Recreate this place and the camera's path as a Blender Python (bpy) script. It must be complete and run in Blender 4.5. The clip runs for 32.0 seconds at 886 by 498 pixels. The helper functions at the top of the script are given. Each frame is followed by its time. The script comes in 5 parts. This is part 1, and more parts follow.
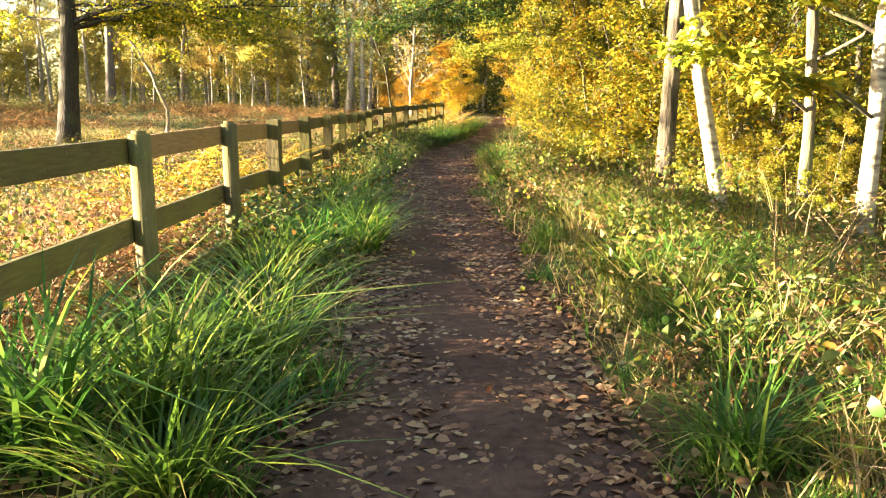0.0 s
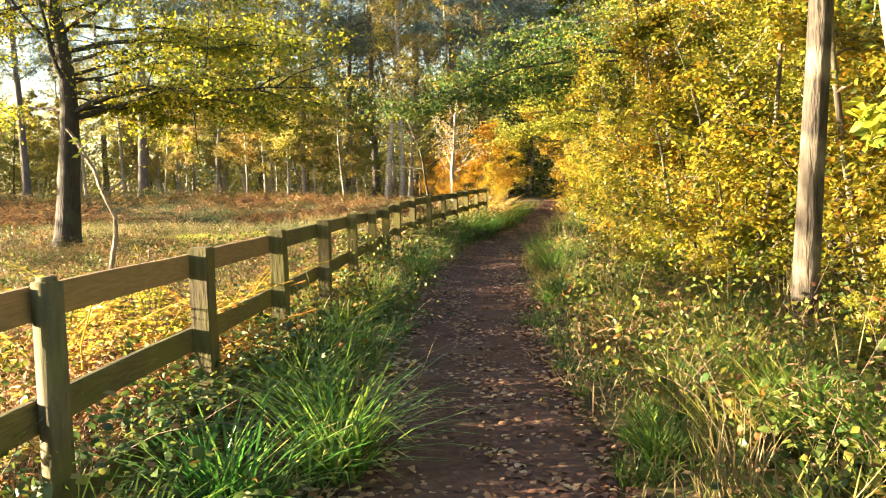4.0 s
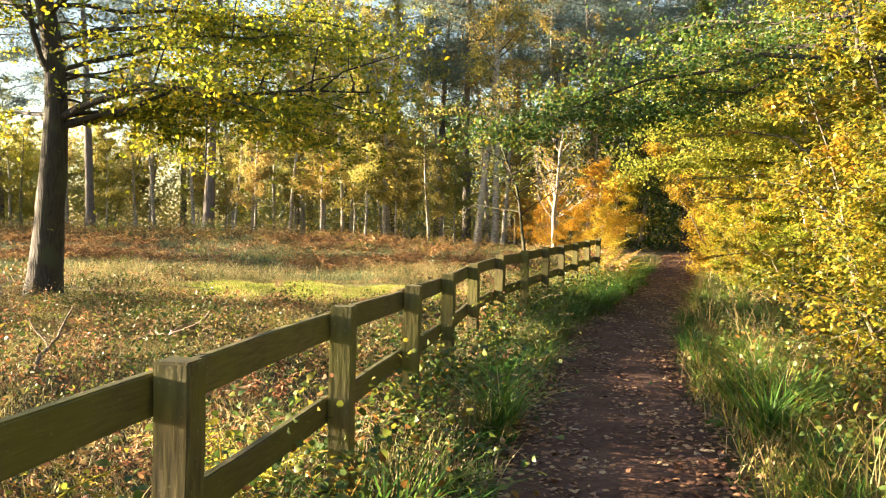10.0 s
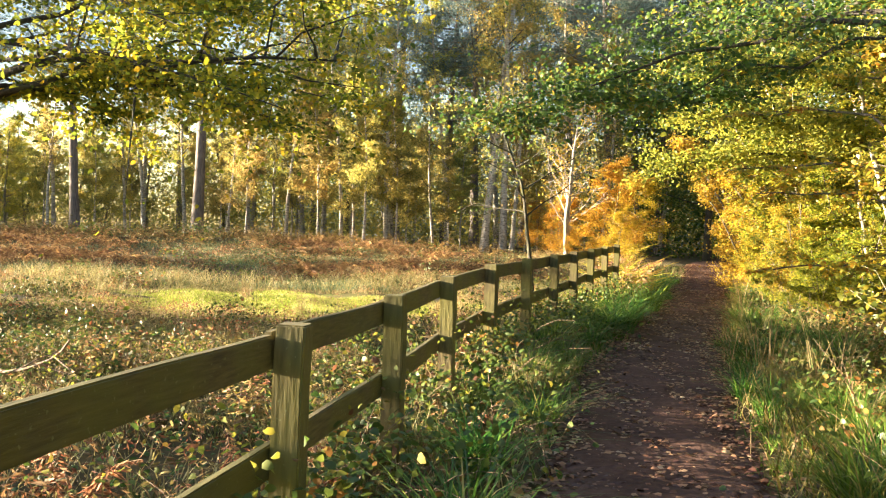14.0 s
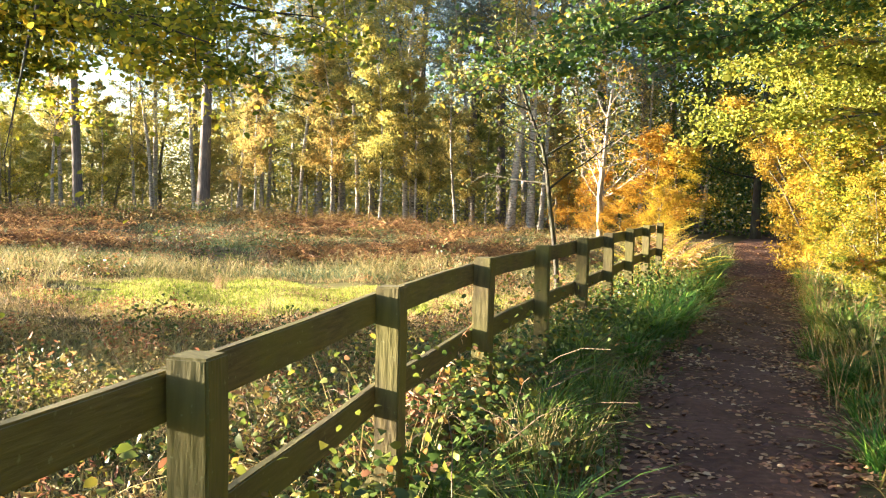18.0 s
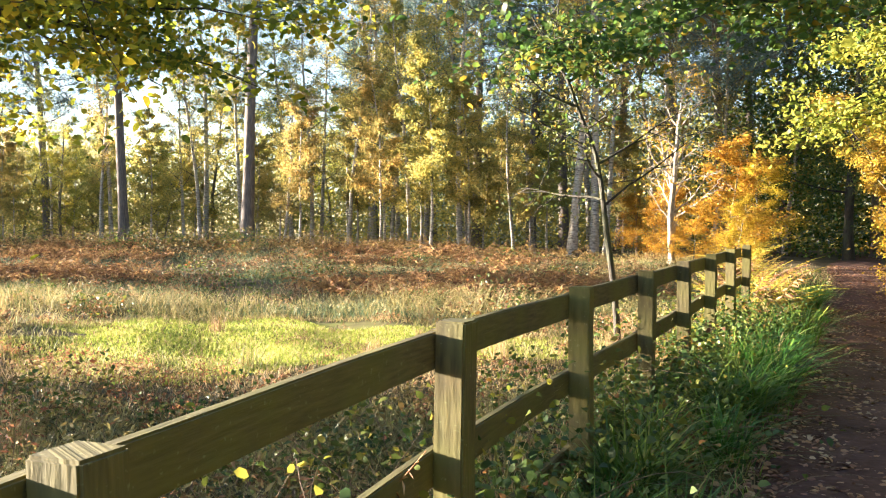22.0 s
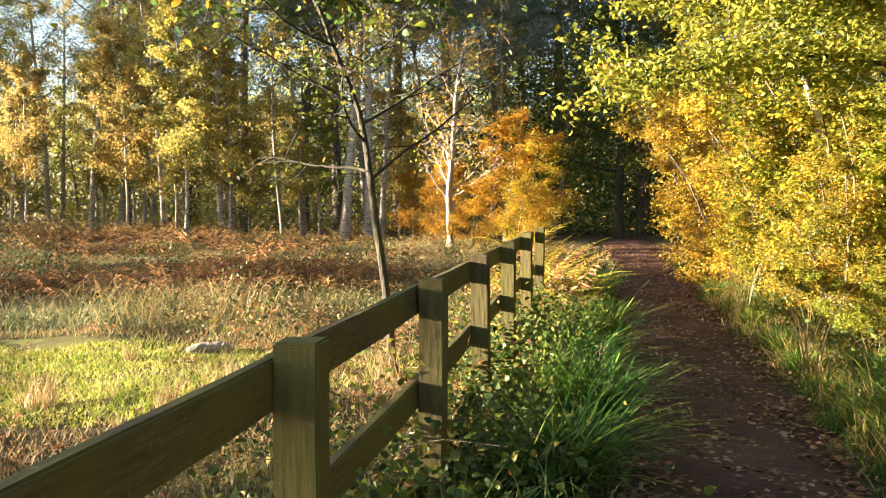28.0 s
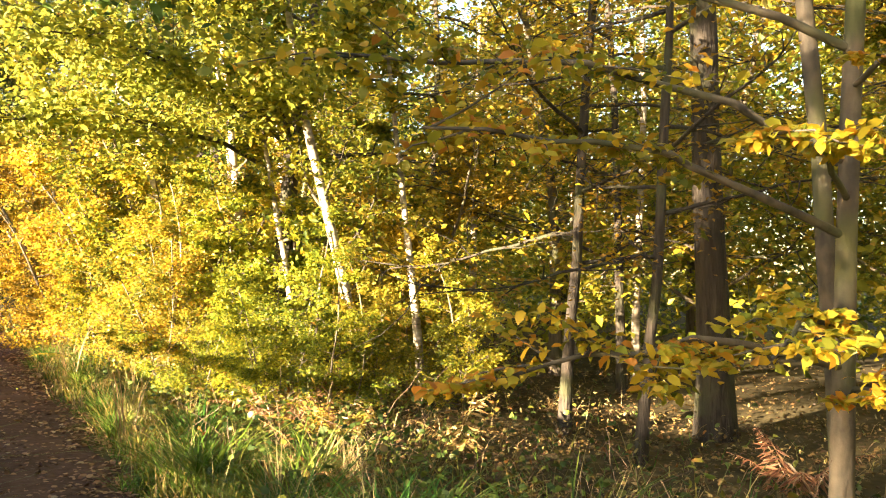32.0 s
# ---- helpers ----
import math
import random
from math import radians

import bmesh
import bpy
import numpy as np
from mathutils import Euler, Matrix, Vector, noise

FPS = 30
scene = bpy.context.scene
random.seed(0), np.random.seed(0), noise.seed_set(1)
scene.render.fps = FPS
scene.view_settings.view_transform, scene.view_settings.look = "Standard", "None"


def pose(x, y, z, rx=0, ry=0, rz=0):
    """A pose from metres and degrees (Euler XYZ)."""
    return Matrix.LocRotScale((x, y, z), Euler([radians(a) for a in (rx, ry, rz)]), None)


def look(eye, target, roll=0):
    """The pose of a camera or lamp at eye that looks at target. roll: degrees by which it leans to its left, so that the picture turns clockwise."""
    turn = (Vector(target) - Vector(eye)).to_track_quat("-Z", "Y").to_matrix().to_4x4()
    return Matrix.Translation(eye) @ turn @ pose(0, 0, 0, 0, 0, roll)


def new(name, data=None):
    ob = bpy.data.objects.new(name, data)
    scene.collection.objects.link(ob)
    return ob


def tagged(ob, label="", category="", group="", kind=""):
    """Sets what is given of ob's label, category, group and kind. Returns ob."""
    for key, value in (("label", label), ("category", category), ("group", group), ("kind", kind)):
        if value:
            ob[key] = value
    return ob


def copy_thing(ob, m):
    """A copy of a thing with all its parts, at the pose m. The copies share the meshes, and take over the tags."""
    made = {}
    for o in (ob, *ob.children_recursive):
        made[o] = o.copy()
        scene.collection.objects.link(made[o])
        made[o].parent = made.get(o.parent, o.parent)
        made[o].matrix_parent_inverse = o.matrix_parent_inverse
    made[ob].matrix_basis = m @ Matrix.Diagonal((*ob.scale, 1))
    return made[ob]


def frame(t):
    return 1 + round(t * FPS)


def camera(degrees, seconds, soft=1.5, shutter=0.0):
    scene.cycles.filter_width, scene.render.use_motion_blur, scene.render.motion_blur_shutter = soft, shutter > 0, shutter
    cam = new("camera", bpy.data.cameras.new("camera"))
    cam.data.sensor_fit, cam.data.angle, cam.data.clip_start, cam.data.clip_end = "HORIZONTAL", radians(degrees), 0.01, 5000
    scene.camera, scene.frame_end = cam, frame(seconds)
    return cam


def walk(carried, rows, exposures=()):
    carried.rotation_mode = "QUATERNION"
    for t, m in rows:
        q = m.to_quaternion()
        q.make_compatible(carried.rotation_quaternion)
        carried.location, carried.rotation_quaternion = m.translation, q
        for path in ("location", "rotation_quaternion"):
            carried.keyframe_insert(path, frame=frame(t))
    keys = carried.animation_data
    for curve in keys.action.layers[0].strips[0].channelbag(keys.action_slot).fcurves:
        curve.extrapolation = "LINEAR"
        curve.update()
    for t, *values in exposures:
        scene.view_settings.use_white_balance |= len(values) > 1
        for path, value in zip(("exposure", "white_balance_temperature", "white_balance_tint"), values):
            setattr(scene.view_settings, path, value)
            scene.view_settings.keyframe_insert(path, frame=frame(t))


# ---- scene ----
cam = camera(55.0, 32.0, 1.15)
PATH = [
    (0, (0.118, 0.451, 1.344), (-0.462, 10.288, -0.360), -0.23),
    (0.5, (0.146, 0.815, 1.379), (-0.397, 10.656, -0.309), -0.60),
    (1, (0.273, 1.259, 1.386), (-0.214, 11.123, -0.182), -0.34),
    (1.5, (0.263, 1.651, 1.365), (-0.259, 11.501, -0.282), -0.03),
    (2, (0.316, 2.063, 1.389), (-0.255, 11.932, -0.120), 0.55),
    (2.5, (0.325, 2.510, 1.396), (-0.330, 12.388, -0.016), 0.27),
    (3, (0.188, 2.885, 1.461), (-0.461, 12.761, 0.032), -1.56),
    (3.5, (0.164, 3.310, 1.471), (-0.682, 13.210, 0.344), -1.60),
    (4, (0.024, 3.696, 1.523), (-1.112, 13.601, 0.751), -1.55),
    (4.5, (-0.131, 4.092, 1.595), (-1.882, 13.903, 0.764), -1.71),
    (6.5, (-0.420, 6.814, 1.621), (-3.083, 16.425, 0.882), 0.24),
    (7, (-0.527, 7.381, 1.658), (-3.226, 17.001, 1.235), 0.38),
    (7.5, (-0.579, 7.806, 1.644), (-3.237, 17.437, 1.231), 0.57),
    (8, (-0.633, 8.261, 1.680), (-3.316, 17.893, 1.569), 0.65),
    (8.5, (-0.694, 8.606, 1.628), (-3.316, 18.256, 1.510), 0.74),
    (9, (-0.735, 9.011, 1.610), (-3.111, 18.724, 1.473), 0.75),
    (9.5, (-0.751, 9.401, 1.581), (-3.140, 19.109, 1.358), 1.04),
    (10, (-0.793, 9.746, 1.603), (-3.010, 19.493, 1.334), 0.94),
    (10.5, (-0.721, 10.156, 1.585), (-2.778, 19.938, 1.283), 1.04),
    (11, (-0.787, 10.403, 1.597), (-2.856, 20.179, 1.229), 0.15),
    (11.5, (-0.858, 10.757, 1.604), (-2.957, 20.526, 1.207), 0.01),
    (12, (-0.842, 11.123, 1.621), (-3.014, 20.877, 1.227), -0.12),
    (12.5, (-0.963, 11.520, 1.570), (-3.279, 21.243, 1.277), 0.01),
    (13, (-0.962, 11.885, 1.592), (-3.313, 21.600, 1.290), 0.37),
    (13.5, (-0.991, 12.264, 1.571), (-3.384, 21.972, 1.465), 1.04),
    (14, (-1.033, 12.636, 1.541), (-3.399, 22.350, 1.339), 1.51),
    (14.5, (-1.076, 12.989, 1.530), (-3.458, 22.698, 1.303), 1.42),
    (16.5, (-1.233, 14.513, 1.546), (-3.825, 24.164, 1.171), 1.89),
    (17, (-1.281, 14.870, 1.539), (-3.884, 24.518, 1.148), 1.82),
    (17.5, (-1.318, 15.271, 1.542), (-3.982, 24.901, 1.135), 1.49),
    (18, (-1.293, 15.548, 1.545), (-4.028, 25.155, 1.075), 1.04),
    (18.5, (-1.445, 15.943, 1.574), (-4.217, 25.539, 1.089), -0.21),
    (19, (-1.391, 16.306, 1.546), (-4.229, 25.884, 1.085), -0.24),
    (19.5, (-1.394, 16.632, 1.542), (-4.267, 26.196, 1.021), 0.19),
    (20, (-1.493, 16.966, 1.552), (-4.396, 26.522, 1.035), 0.44),
    (20.5, (-1.466, 17.285, 1.547), (-4.465, 26.818, 1.201), 0.28),
    (21, (-1.488, 17.608, 1.532), (-4.955, 26.979, 1.149), -0.16),
    (21.5, (-1.515, 17.868, 1.561), (-4.972, 27.244, 1.205), 0.03),
    (22, (-1.536, 18.158, 1.545), (-5.043, 27.521, 1.357), 0.03),
    (22.5, (-1.457, 18.426, 1.578), (-5.064, 27.751, 1.390), -0.06),
    (23, (-1.548, 18.726, 1.538), (-5.172, 28.044, 1.318), 0.33),
    (23.5, (-1.580, 18.953, 1.568), (-5.280, 28.240, 1.327), 0.25),
    (24, (-1.641, 19.261, 1.546), (-6.510, 27.993, 1.348), 0.21),
    (24.5, (-1.706, 19.432, 1.489), (-7.861, 27.297, 0.977), -0.86),
    (25, (-1.826, 19.659, 1.507), (-8.004, 27.497, 0.879), -0.66),
    (25.5, (-1.814, 19.956, 1.506), (-7.942, 27.832, 0.857), 0.18),
    (26, (-1.861, 20.259, 1.503), (-7.052, 28.780, 0.827), -0.01),
    (26.5, (-1.902, 20.417, 1.552), (-5.496, 29.721, 0.834), -0.34),
    (28.5, (-1.887, 20.790, 1.568), (-2.606, 30.762, 1.347), -0.41),
    (29, (-1.870, 20.794, 1.570), (-2.274, 30.784, 1.754), -0.01),
    (29.5, (-1.849, 20.781, 1.570), (-1.470, 30.769, 1.861), 0.21),
    (30, (-1.806, 20.770, 1.571), (-0.444, 30.672, 1.902), 0.49),
    (30.5, (-1.697, 20.727, 1.559), (1.197, 30.293, 1.888), 0.74),
    (31, (-1.651, 20.758, 1.533), (2.608, 29.799, 1.885), 0.86),
    (31.5, (-1.604, 20.780, 1.545), (3.526, 29.358, 1.876), 0.89),
    (32, (-1.560, 20.793, 1.545), (4.261, 28.917, 1.886), 0.93),
]
walk(cam, [(t, look(eye, target, roll)) for t, eye, target, roll in PATH], [(0, 3.8, 7200, 14), (3, 3.6, 7100, 16), (9, 3.35, 6900, 16), (14, 3.5, 6500, 17), (20, 3.6, 6000, 19), (24, 3.48, 5800, 20), (26.5, 3.35, 5900, 20), (28.5, 3.2, 6700, 21), (30, 3.25, 7100, 22), (32, 3.88, 7300, 22)])

# ---- light ----
SUN_AZ = 263.0      # degrees clockwise from +y
SUN_EL = 8.8
world = bpy.data.worlds.new("sky_world")
scene.world = world
world.use_nodes = True
wn = world.node_tree.nodes
sky = wn.new("ShaderNodeTexSky")
sky.sky_type = "NISHITA"
sky.sun_disc = False
sky.sun_elevation, sky.sun_rotation = radians(SUN_EL), radians(SUN_AZ)
sky.air_density, sky.dust_density = 1.0, 0.8
wn["Background"].inputs["Strength"].default_value = 0.05
world.node_tree.links.new(sky.outputs[0], wn["Background"].inputs["Color"])
sun = new("sun", bpy.data.lights.new("sun", "SUN"))
sun.data.energy, sun.data.angle, sun.data.color = 5.0, radians(0.53), (1.0, 0.84, 0.58)
sd = Vector((math.sin(radians(SUN_AZ)) * math.cos(radians(SUN_EL)), math.cos(radians(SUN_AZ)) * math.cos(radians(SUN_EL)), math.sin(radians(SUN_EL))))
sun.matrix_world = look(sd * 60, (0, 0, 0))


# ---- materials ----
def mat(name):
    m = bpy.data.materials.new(name)
    m.use_nodes = True
    n = m.node_tree.nodes
    return m, n, m.node_tree.links, n["Principled BSDF"]


def ramp(n, stops):
    r = n.new("ShaderNodeValToRGB")
    e = r.color_ramp.elements
    while len(e) < len(stops):
        e.new(0.5)
    for el, (p, c) in zip(e, stops):
        el.position, el.color = p, (*c, 1)
    return r


def noise_at(n, l, scale, detail=4.0, vec=None, stretch=None):
    t = n.new("ShaderNodeTexNoise")
    t.inputs["Scale"].default_value, t.inputs["Detail"].default_value = scale, detail
    if vec is None:
        vec = n.new("ShaderNodeNewGeometry").outputs["Position"]
    if stretch:
        mp = n.new("ShaderNodeMapping")
        mp.inputs["Scale"].default_value = stretch
        l.new(vec, mp.inputs["Vector"])
        vec = mp.outputs[0]
    l.new(vec, t.inputs["Vector"])
    return t.outputs["Fac"]


def mixc(n, l, fac, a, b, blend="MIX"):
    m = n.new("ShaderNodeMix")
    m.data_type, m.blend_type = "RGBA", blend
    for sock, val in ((m.inputs[0], fac), (m.inputs[6], a), (m.inputs[7], b)):
        if isinstance(val, (int, float)):
            sock.default_value = val
        elif isinstance(val, tuple):
            sock.default_value = (*val, 1)
        else:
            l.new(val, sock)
    return m.outputs[2]


def bump(n, l, height, strength, dist, bsdf):
    b = n.new("ShaderNodeBump")
    b.inputs["Strength"].default_value, b.inputs["Distance"].default_value = strength, dist
    l.new(height, b.inputs["Height"])
    l.new(b.outputs[0], bsdf.inputs["Normal"])


def leaf_mat(name, stops, trans=0.45, rough=0.45, hue=0.03, val=0.35):
    """Leaves: colour from leaf to leaf and from tree to tree, light let through."""
    m, n, l, p = mat(name)
    geo = n.new("ShaderNodeNewGeometry")
    r = ramp(n, stops)
    cl = n.new("ShaderNodeMapRange")
    cl.inputs[1].default_value, cl.inputs[2].default_value, cl.inputs[3].default_value, cl.inputs[4].default_value = 0.3, 0.7, -0.28, 0.28
    l.new(noise_at(n, l, 1.3, 2.0), cl.inputs[0])
    sp = n.new("ShaderNodeMath")
    sp.operation, sp.use_clamp = "ADD", True
    l.new(geo.outputs["Random Per Island"], sp.inputs[0])
    l.new(cl.outputs[0], sp.inputs[1])
    l.new(sp.outputs[0], r.inputs[0])
    info = n.new("ShaderNodeObjectInfo")
    hsv = n.new("ShaderNodeHueSaturation")
    a = n.new("ShaderNodeMath")
    a.operation = "MULTIPLY_ADD"
    a.inputs[1].default_value, a.inputs[2].default_value = hue * 2, 0.5 - hue
    l.new(info.outputs["Random"], a.inputs[0])
    l.new(a.outputs[0], hsv.inputs["Hue"])
    v = n.new("ShaderNodeMath")
    v.operation = "MULTIPLY_ADD"
    v.inputs[1].default_value, v.inputs[2].default_value = val * 2, 1 - val
    l.new(noise_at(n, l, 0.9, 3.0), v.inputs[0])
    l.new(v.outputs[0], hsv.inputs["Value"])
    l.new(r.outputs[0], hsv.inputs["Color"])
    l.new(hsv.outputs[0], p.inputs["Base Color"])
    p.inputs["Roughness"].default_value = rough
    p.inputs["Specular IOR Level"].default_value = 0.35
    tr = n.new("ShaderNodeBsdfTranslucent")
    l.new(hsv.outputs[0], tr.inputs["Color"])
    mx = n.new("ShaderNodeMixShader")
    mx.inputs[0].default_value = trans
    l.new(p.outputs[0], mx.inputs[1])
    l.new(tr.outputs[0], mx.inputs[2])
    l.new(mx.outputs[0], n["Material Output"].inputs[0])
    return m


def bark_mat(name, dark, light, scale=6.0, stretch=(4, 4, 0.6), strength=0.7, moss=None):
    m, n, l, p = mat(name)
    f = noise_at(n, l, scale, 8.0, stretch=stretch)
    r = ramp(n, [(0.32, dark), (0.68, light)])
    l.new(f, r.inputs[0])
    col = r.outputs[0]
    big = noise_at(n, l, 1.1, 3.0)
    col = mixc(n, l, big, col, mixc(n, l, 0.5, col, dark))
    if moss:
        g = ramp(n, [(0.5, (0, 0, 0)), (0.66, (1, 1, 1))])
        l.new(noise_at(n, l, 2.3, 5.0), g.inputs[0])
        col = mixc(n, l, g.outputs[0], col, moss)
    l.new(col, p.inputs["Base Color"])
    p.inputs["Roughness"].default_value = 0.85
    bump(n, l, f, strength, 0.03, p)
    return m


def birch_mat():
    m, n, l, p = mat("birch_bark")
    f = noise_at(n, l, 4.0, 6.0, stretch=(1.6, 1.6, 5.0))
    r = ramp(n, [(0.36, (0.05, 0.04, 0.032)), (0.42, (0.22, 0.18, 0.13)), (0.66, (0.52, 0.47, 0.38))])
    l.new(f, r.inputs[0])
    col = mixc(n, l, noise_at(n, l, 1.4, 3.0), r.outputs[0], mixc(n, l, 0.45, r.outputs[0], (0.30, 0.27, 0.22)))
    l.new(col, p.inputs["Base Color"])
    p.inputs["Roughness"].default_value = 0.6
    bump(n, l, f, 0.35, 0.01, p)
    return m


def fence_mat(name="weathered_fence_wood", dark=(0.045, 0.036, 0.016), light=(0.18, 0.142, 0.05), algae=(0.125, 0.122, 0.02), much=0.7):
    m, n, l, p = mat(name)
    tc = n.new("ShaderNodeTexCoord")
    grain = noise_at(n, l, 9.0, 8.0, vec=tc.outputs["UV"], stretch=(0.7, 4.0, 1.0))
    r = ramp(n, [(0.25, dark), (0.8, light)])
    l.new(grain, r.inputs[0])
    g = ramp(n, [(0.38, (0, 0, 0)), (0.62, (1, 1, 1))])
    l.new(noise_at(n, l, 2.6, 6.0), g.inputs[0])
    col = mixc(n, l, g.outputs[0], r.outputs[0], mixc(n, l, much, r.outputs[0], algae))
    spot = ramp(n, [(0.66, (0, 0, 0)), (0.74, (1, 1, 1))])
    l.new(noise_at(n, l, 55.0, 2.0), spot.inputs[0])
    col = mixc(n, l, spot.outputs[0], col, (0.18, 0.18, 0.07))
    info = n.new("ShaderNodeObjectInfo")
    v = n.new("ShaderNodeMath")
    v.operation = "MULTIPLY_ADD"
    v.inputs[1].default_value, v.inputs[2].default_value = 0.4, 0.8
    l.new(info.outputs["Random"], v.inputs[0])
    hsv = n.new("ShaderNodeHueSaturation")
    l.new(v.outputs[0], hsv.inputs["Value"])
    l.new(col, hsv.inputs["Color"])
    l.new(hsv.outputs[0], p.inputs["Base Color"])
    p.inputs["Roughness"].default_value = 0.8
    bump(n, l, grain, 0.7, 0.006, p)
    return m


def soil_mat(name, stops, fine=14.0, coarse=0.9, patch=None, strength=0.6, dist=0.03):
    m, n, l, p = mat(name)
    f = noise_at(n, l, fine, 8.0)
    r = ramp(n, stops)
    l.new(mixc(n, l, 0.55, f, noise_at(n, l, coarse, 4.0)), r.inputs[0])
    col = r.outputs[0]
    if patch:
        for cx, cy, rad, soft, c in patch:
            d = n.new("ShaderNodeVectorMath")
            d.operation = "DISTANCE"
            mp = n.new("ShaderNodeMapping")
            mp.inputs["Scale"].default_value = (1, 1, 0)
            l.new(n.new("ShaderNodeNewGeometry").outputs["Position"], mp.inputs["Vector"])
            l.new(mp.outputs[0], d.inputs[0])
            d.inputs[1].default_value = (cx, cy, 0)
            k = n.new("ShaderNodeMath")
            k.operation = "MULTIPLY_ADD"
            l.new(noise_at(n, l, 0.8, 4.0), k.inputs[0])
            k.inputs[1].default_value = soft * 3.0
            l.new(d.outputs["Value"], k.inputs[2])
            mr = n.new("ShaderNodeMapRange")
            mr.inputs[1].default_value, mr.inputs[2].default_value = rad + soft * 2, rad + soft
            l.new(k.outputs[0], mr.inputs[0])
            col = mixc(n, l, mr.outputs[0], col, mixc(n, l, f, c, tuple(q * 0.45 for q in c)))
    l.new(col, p.inputs["Base Color"])
    p.inputs["Roughness"].default_value = 0.95
    p.inputs["Specular IOR Level"].default_value = 0.15
    bump(n, l, f, strength, dist, p)
    return m


M_OAKLEAF = leaf_mat("oak_leaf_yellow_green", [(0, (0.08, 0.11, 0.015)), (0.4, (0.21, 0.22, 0.02)), (0.75, (0.42, 0.36, 0.028)), (1, (0.44, 0.27, 0.02))], 0.65)
M_OAKDARK = leaf_mat("oak_leaf_green", [(0, (0.045, 0.08, 0.02)), (0.6, (0.11, 0.16, 0.03)), (0.9, (0.24, 0.24, 0.035)), (1, (0.30, 0.17, 0.025))], 0.5)
M_GOLD = leaf_mat("golden_leaf", [(0, (0.08, 0.11, 0.018)), (0.4, (0.24, 0.225, 0.025)), (0.8, (0.40, 0.31, 0.028)), (1, (0.40, 0.21, 0.025))], 0.5)
M_BEECHLEAF = leaf_mat("beech_leaf", [(0, (0.15, 0.19, 0.02)), (0.4, (0.40, 0.34, 0.03)), (0.75, (0.52, 0.35, 0.028)), (1, (0.46, 0.19, 0.025))], 0.5, hue=0.01)
M_LIME = leaf_mat("lime_yellow_leaf", [(0, (0.10, 0.14, 0.02)), (0.5, (0.28, 0.285, 0.03)), (1, (0.48, 0.38, 0.045))], 0.55)
M_GREENOAK = leaf_mat("bright_oak_leaf", [(0, (0.13, 0.17, 0.025)), (0.5, (0.28, 0.30, 0.045)), (1, (0.46, 0.40, 0.06))], 0.6)
M_ORANGE = leaf_mat("orange_leaf", [(0, (0.30, 0.19, 0.02)), (0.5, (0.50, 0.32, 0.025)), (1, (0.56, 0.44, 0.05))], 0.5)
M_RUST = leaf_mat("rusty_brown_leaf", [(0, (0.16, 0.08, 0.03)), (0.5, (0.34, 0.17, 0.06)), (1, (0.46, 0.30, 0.10))], 0.4)
M_BIRCHLEAF = leaf_mat("birch_leaf", [(0, (0.19, 0.21, 0.065)), (0.5, (0.40, 0.35, 0.095)), (1, (0.58, 0.45, 0.10))], 0.6)
# needle colours paled and blued to paint in the haze over the pines
M_NEEDLE = leaf_mat("hazy_pine_needle", [(0, (0.08, 0.14, 0.13)), (0.6, (0.17, 0.24, 0.215)), (1, (0.28, 0.33, 0.26))], 0.4, hue=0.02)
M_BRAMBLE = leaf_mat("bramble_leaf", [(0, (0.03, 0.065, 0.015)), (0.6, (0.08, 0.13, 0.028)), (0.9, (0.17, 0.19, 0.03)), (1, (0.24, 0.12, 0.03))], 0.35)
M_SEDGE = leaf_mat("sedge_blade", [(0, (0.035, 0.10, 0.014)), (0.6, (0.09, 0.20, 0.03)), (0.92, (0.24, 0.33, 0.05)), (1, (0.45, 0.40, 0.15))], 0.4, 0.32)
M_STRAW = leaf_mat("dry_grass", [(0, (0.13, 0.15, 0.04)), (0.35, (0.24, 0.19, 0.08)), (0.7, (0.37, 0.28, 0.13)), (1, (0.48, 0.38, 0.20))], 0.35, 0.6)
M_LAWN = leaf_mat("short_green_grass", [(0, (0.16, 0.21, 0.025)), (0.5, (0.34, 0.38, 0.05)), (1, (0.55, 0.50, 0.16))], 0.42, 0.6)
# meadow grass with the shade put into its colour: duller and bluer
M_SHADEGRASS = leaf_mat("shade_toned_meadow_grass", [(0, (0.07, 0.10, 0.05)), (0.5, (0.14, 0.18, 0.09)), (1, (0.27, 0.28, 0.15))], 0.35, 0.6)
M_BRACKEN = leaf_mat("dead_bracken", [(0, (0.16, 0.08, 0.035)), (0.5, (0.36, 0.21, 0.09)), (0.8, (0.52, 0.35, 0.16)), (1, (0.64, 0.52, 0.30))], 0.4, 0.7)
M_FERN = leaf_mat("yellowing_fern", [(0, (0.25, 0.24, 0.03)), (0.5, (0.46, 0.36, 0.05)), (1, (0.48, 0.26, 0.05))], 0.5)
M_LITTER = leaf_mat("fallen_leaf", [(0, (0.07, 0.03, 0.018)), (0.4, (0.20, 0.10, 0.05)), (0.65, (0.30, 0.17, 0.085)), (0.9, (0.38, 0.24, 0.11)), (1, (0.44, 0.34, 0.20))], 0.15, 0.5)
M_BRONZE = leaf_mat("bronze_leaf", [(0, (0.18, 0.13, 0.02)), (0.4, (0.36, 0.21, 0.03)), (0.8, (0.50, 0.27, 0.03)), (1, (0.56, 0.38, 0.03))], 0.5)
M_WEED = leaf_mat("withered_weed", [(0, (0.05, 0.05, 0.018)), (0.4, (0.14, 0.10, 0.04)), (0.75, (0.25, 0.17, 0.065)), (1, (0.38, 0.28, 0.12))], 0.3, 0.7)
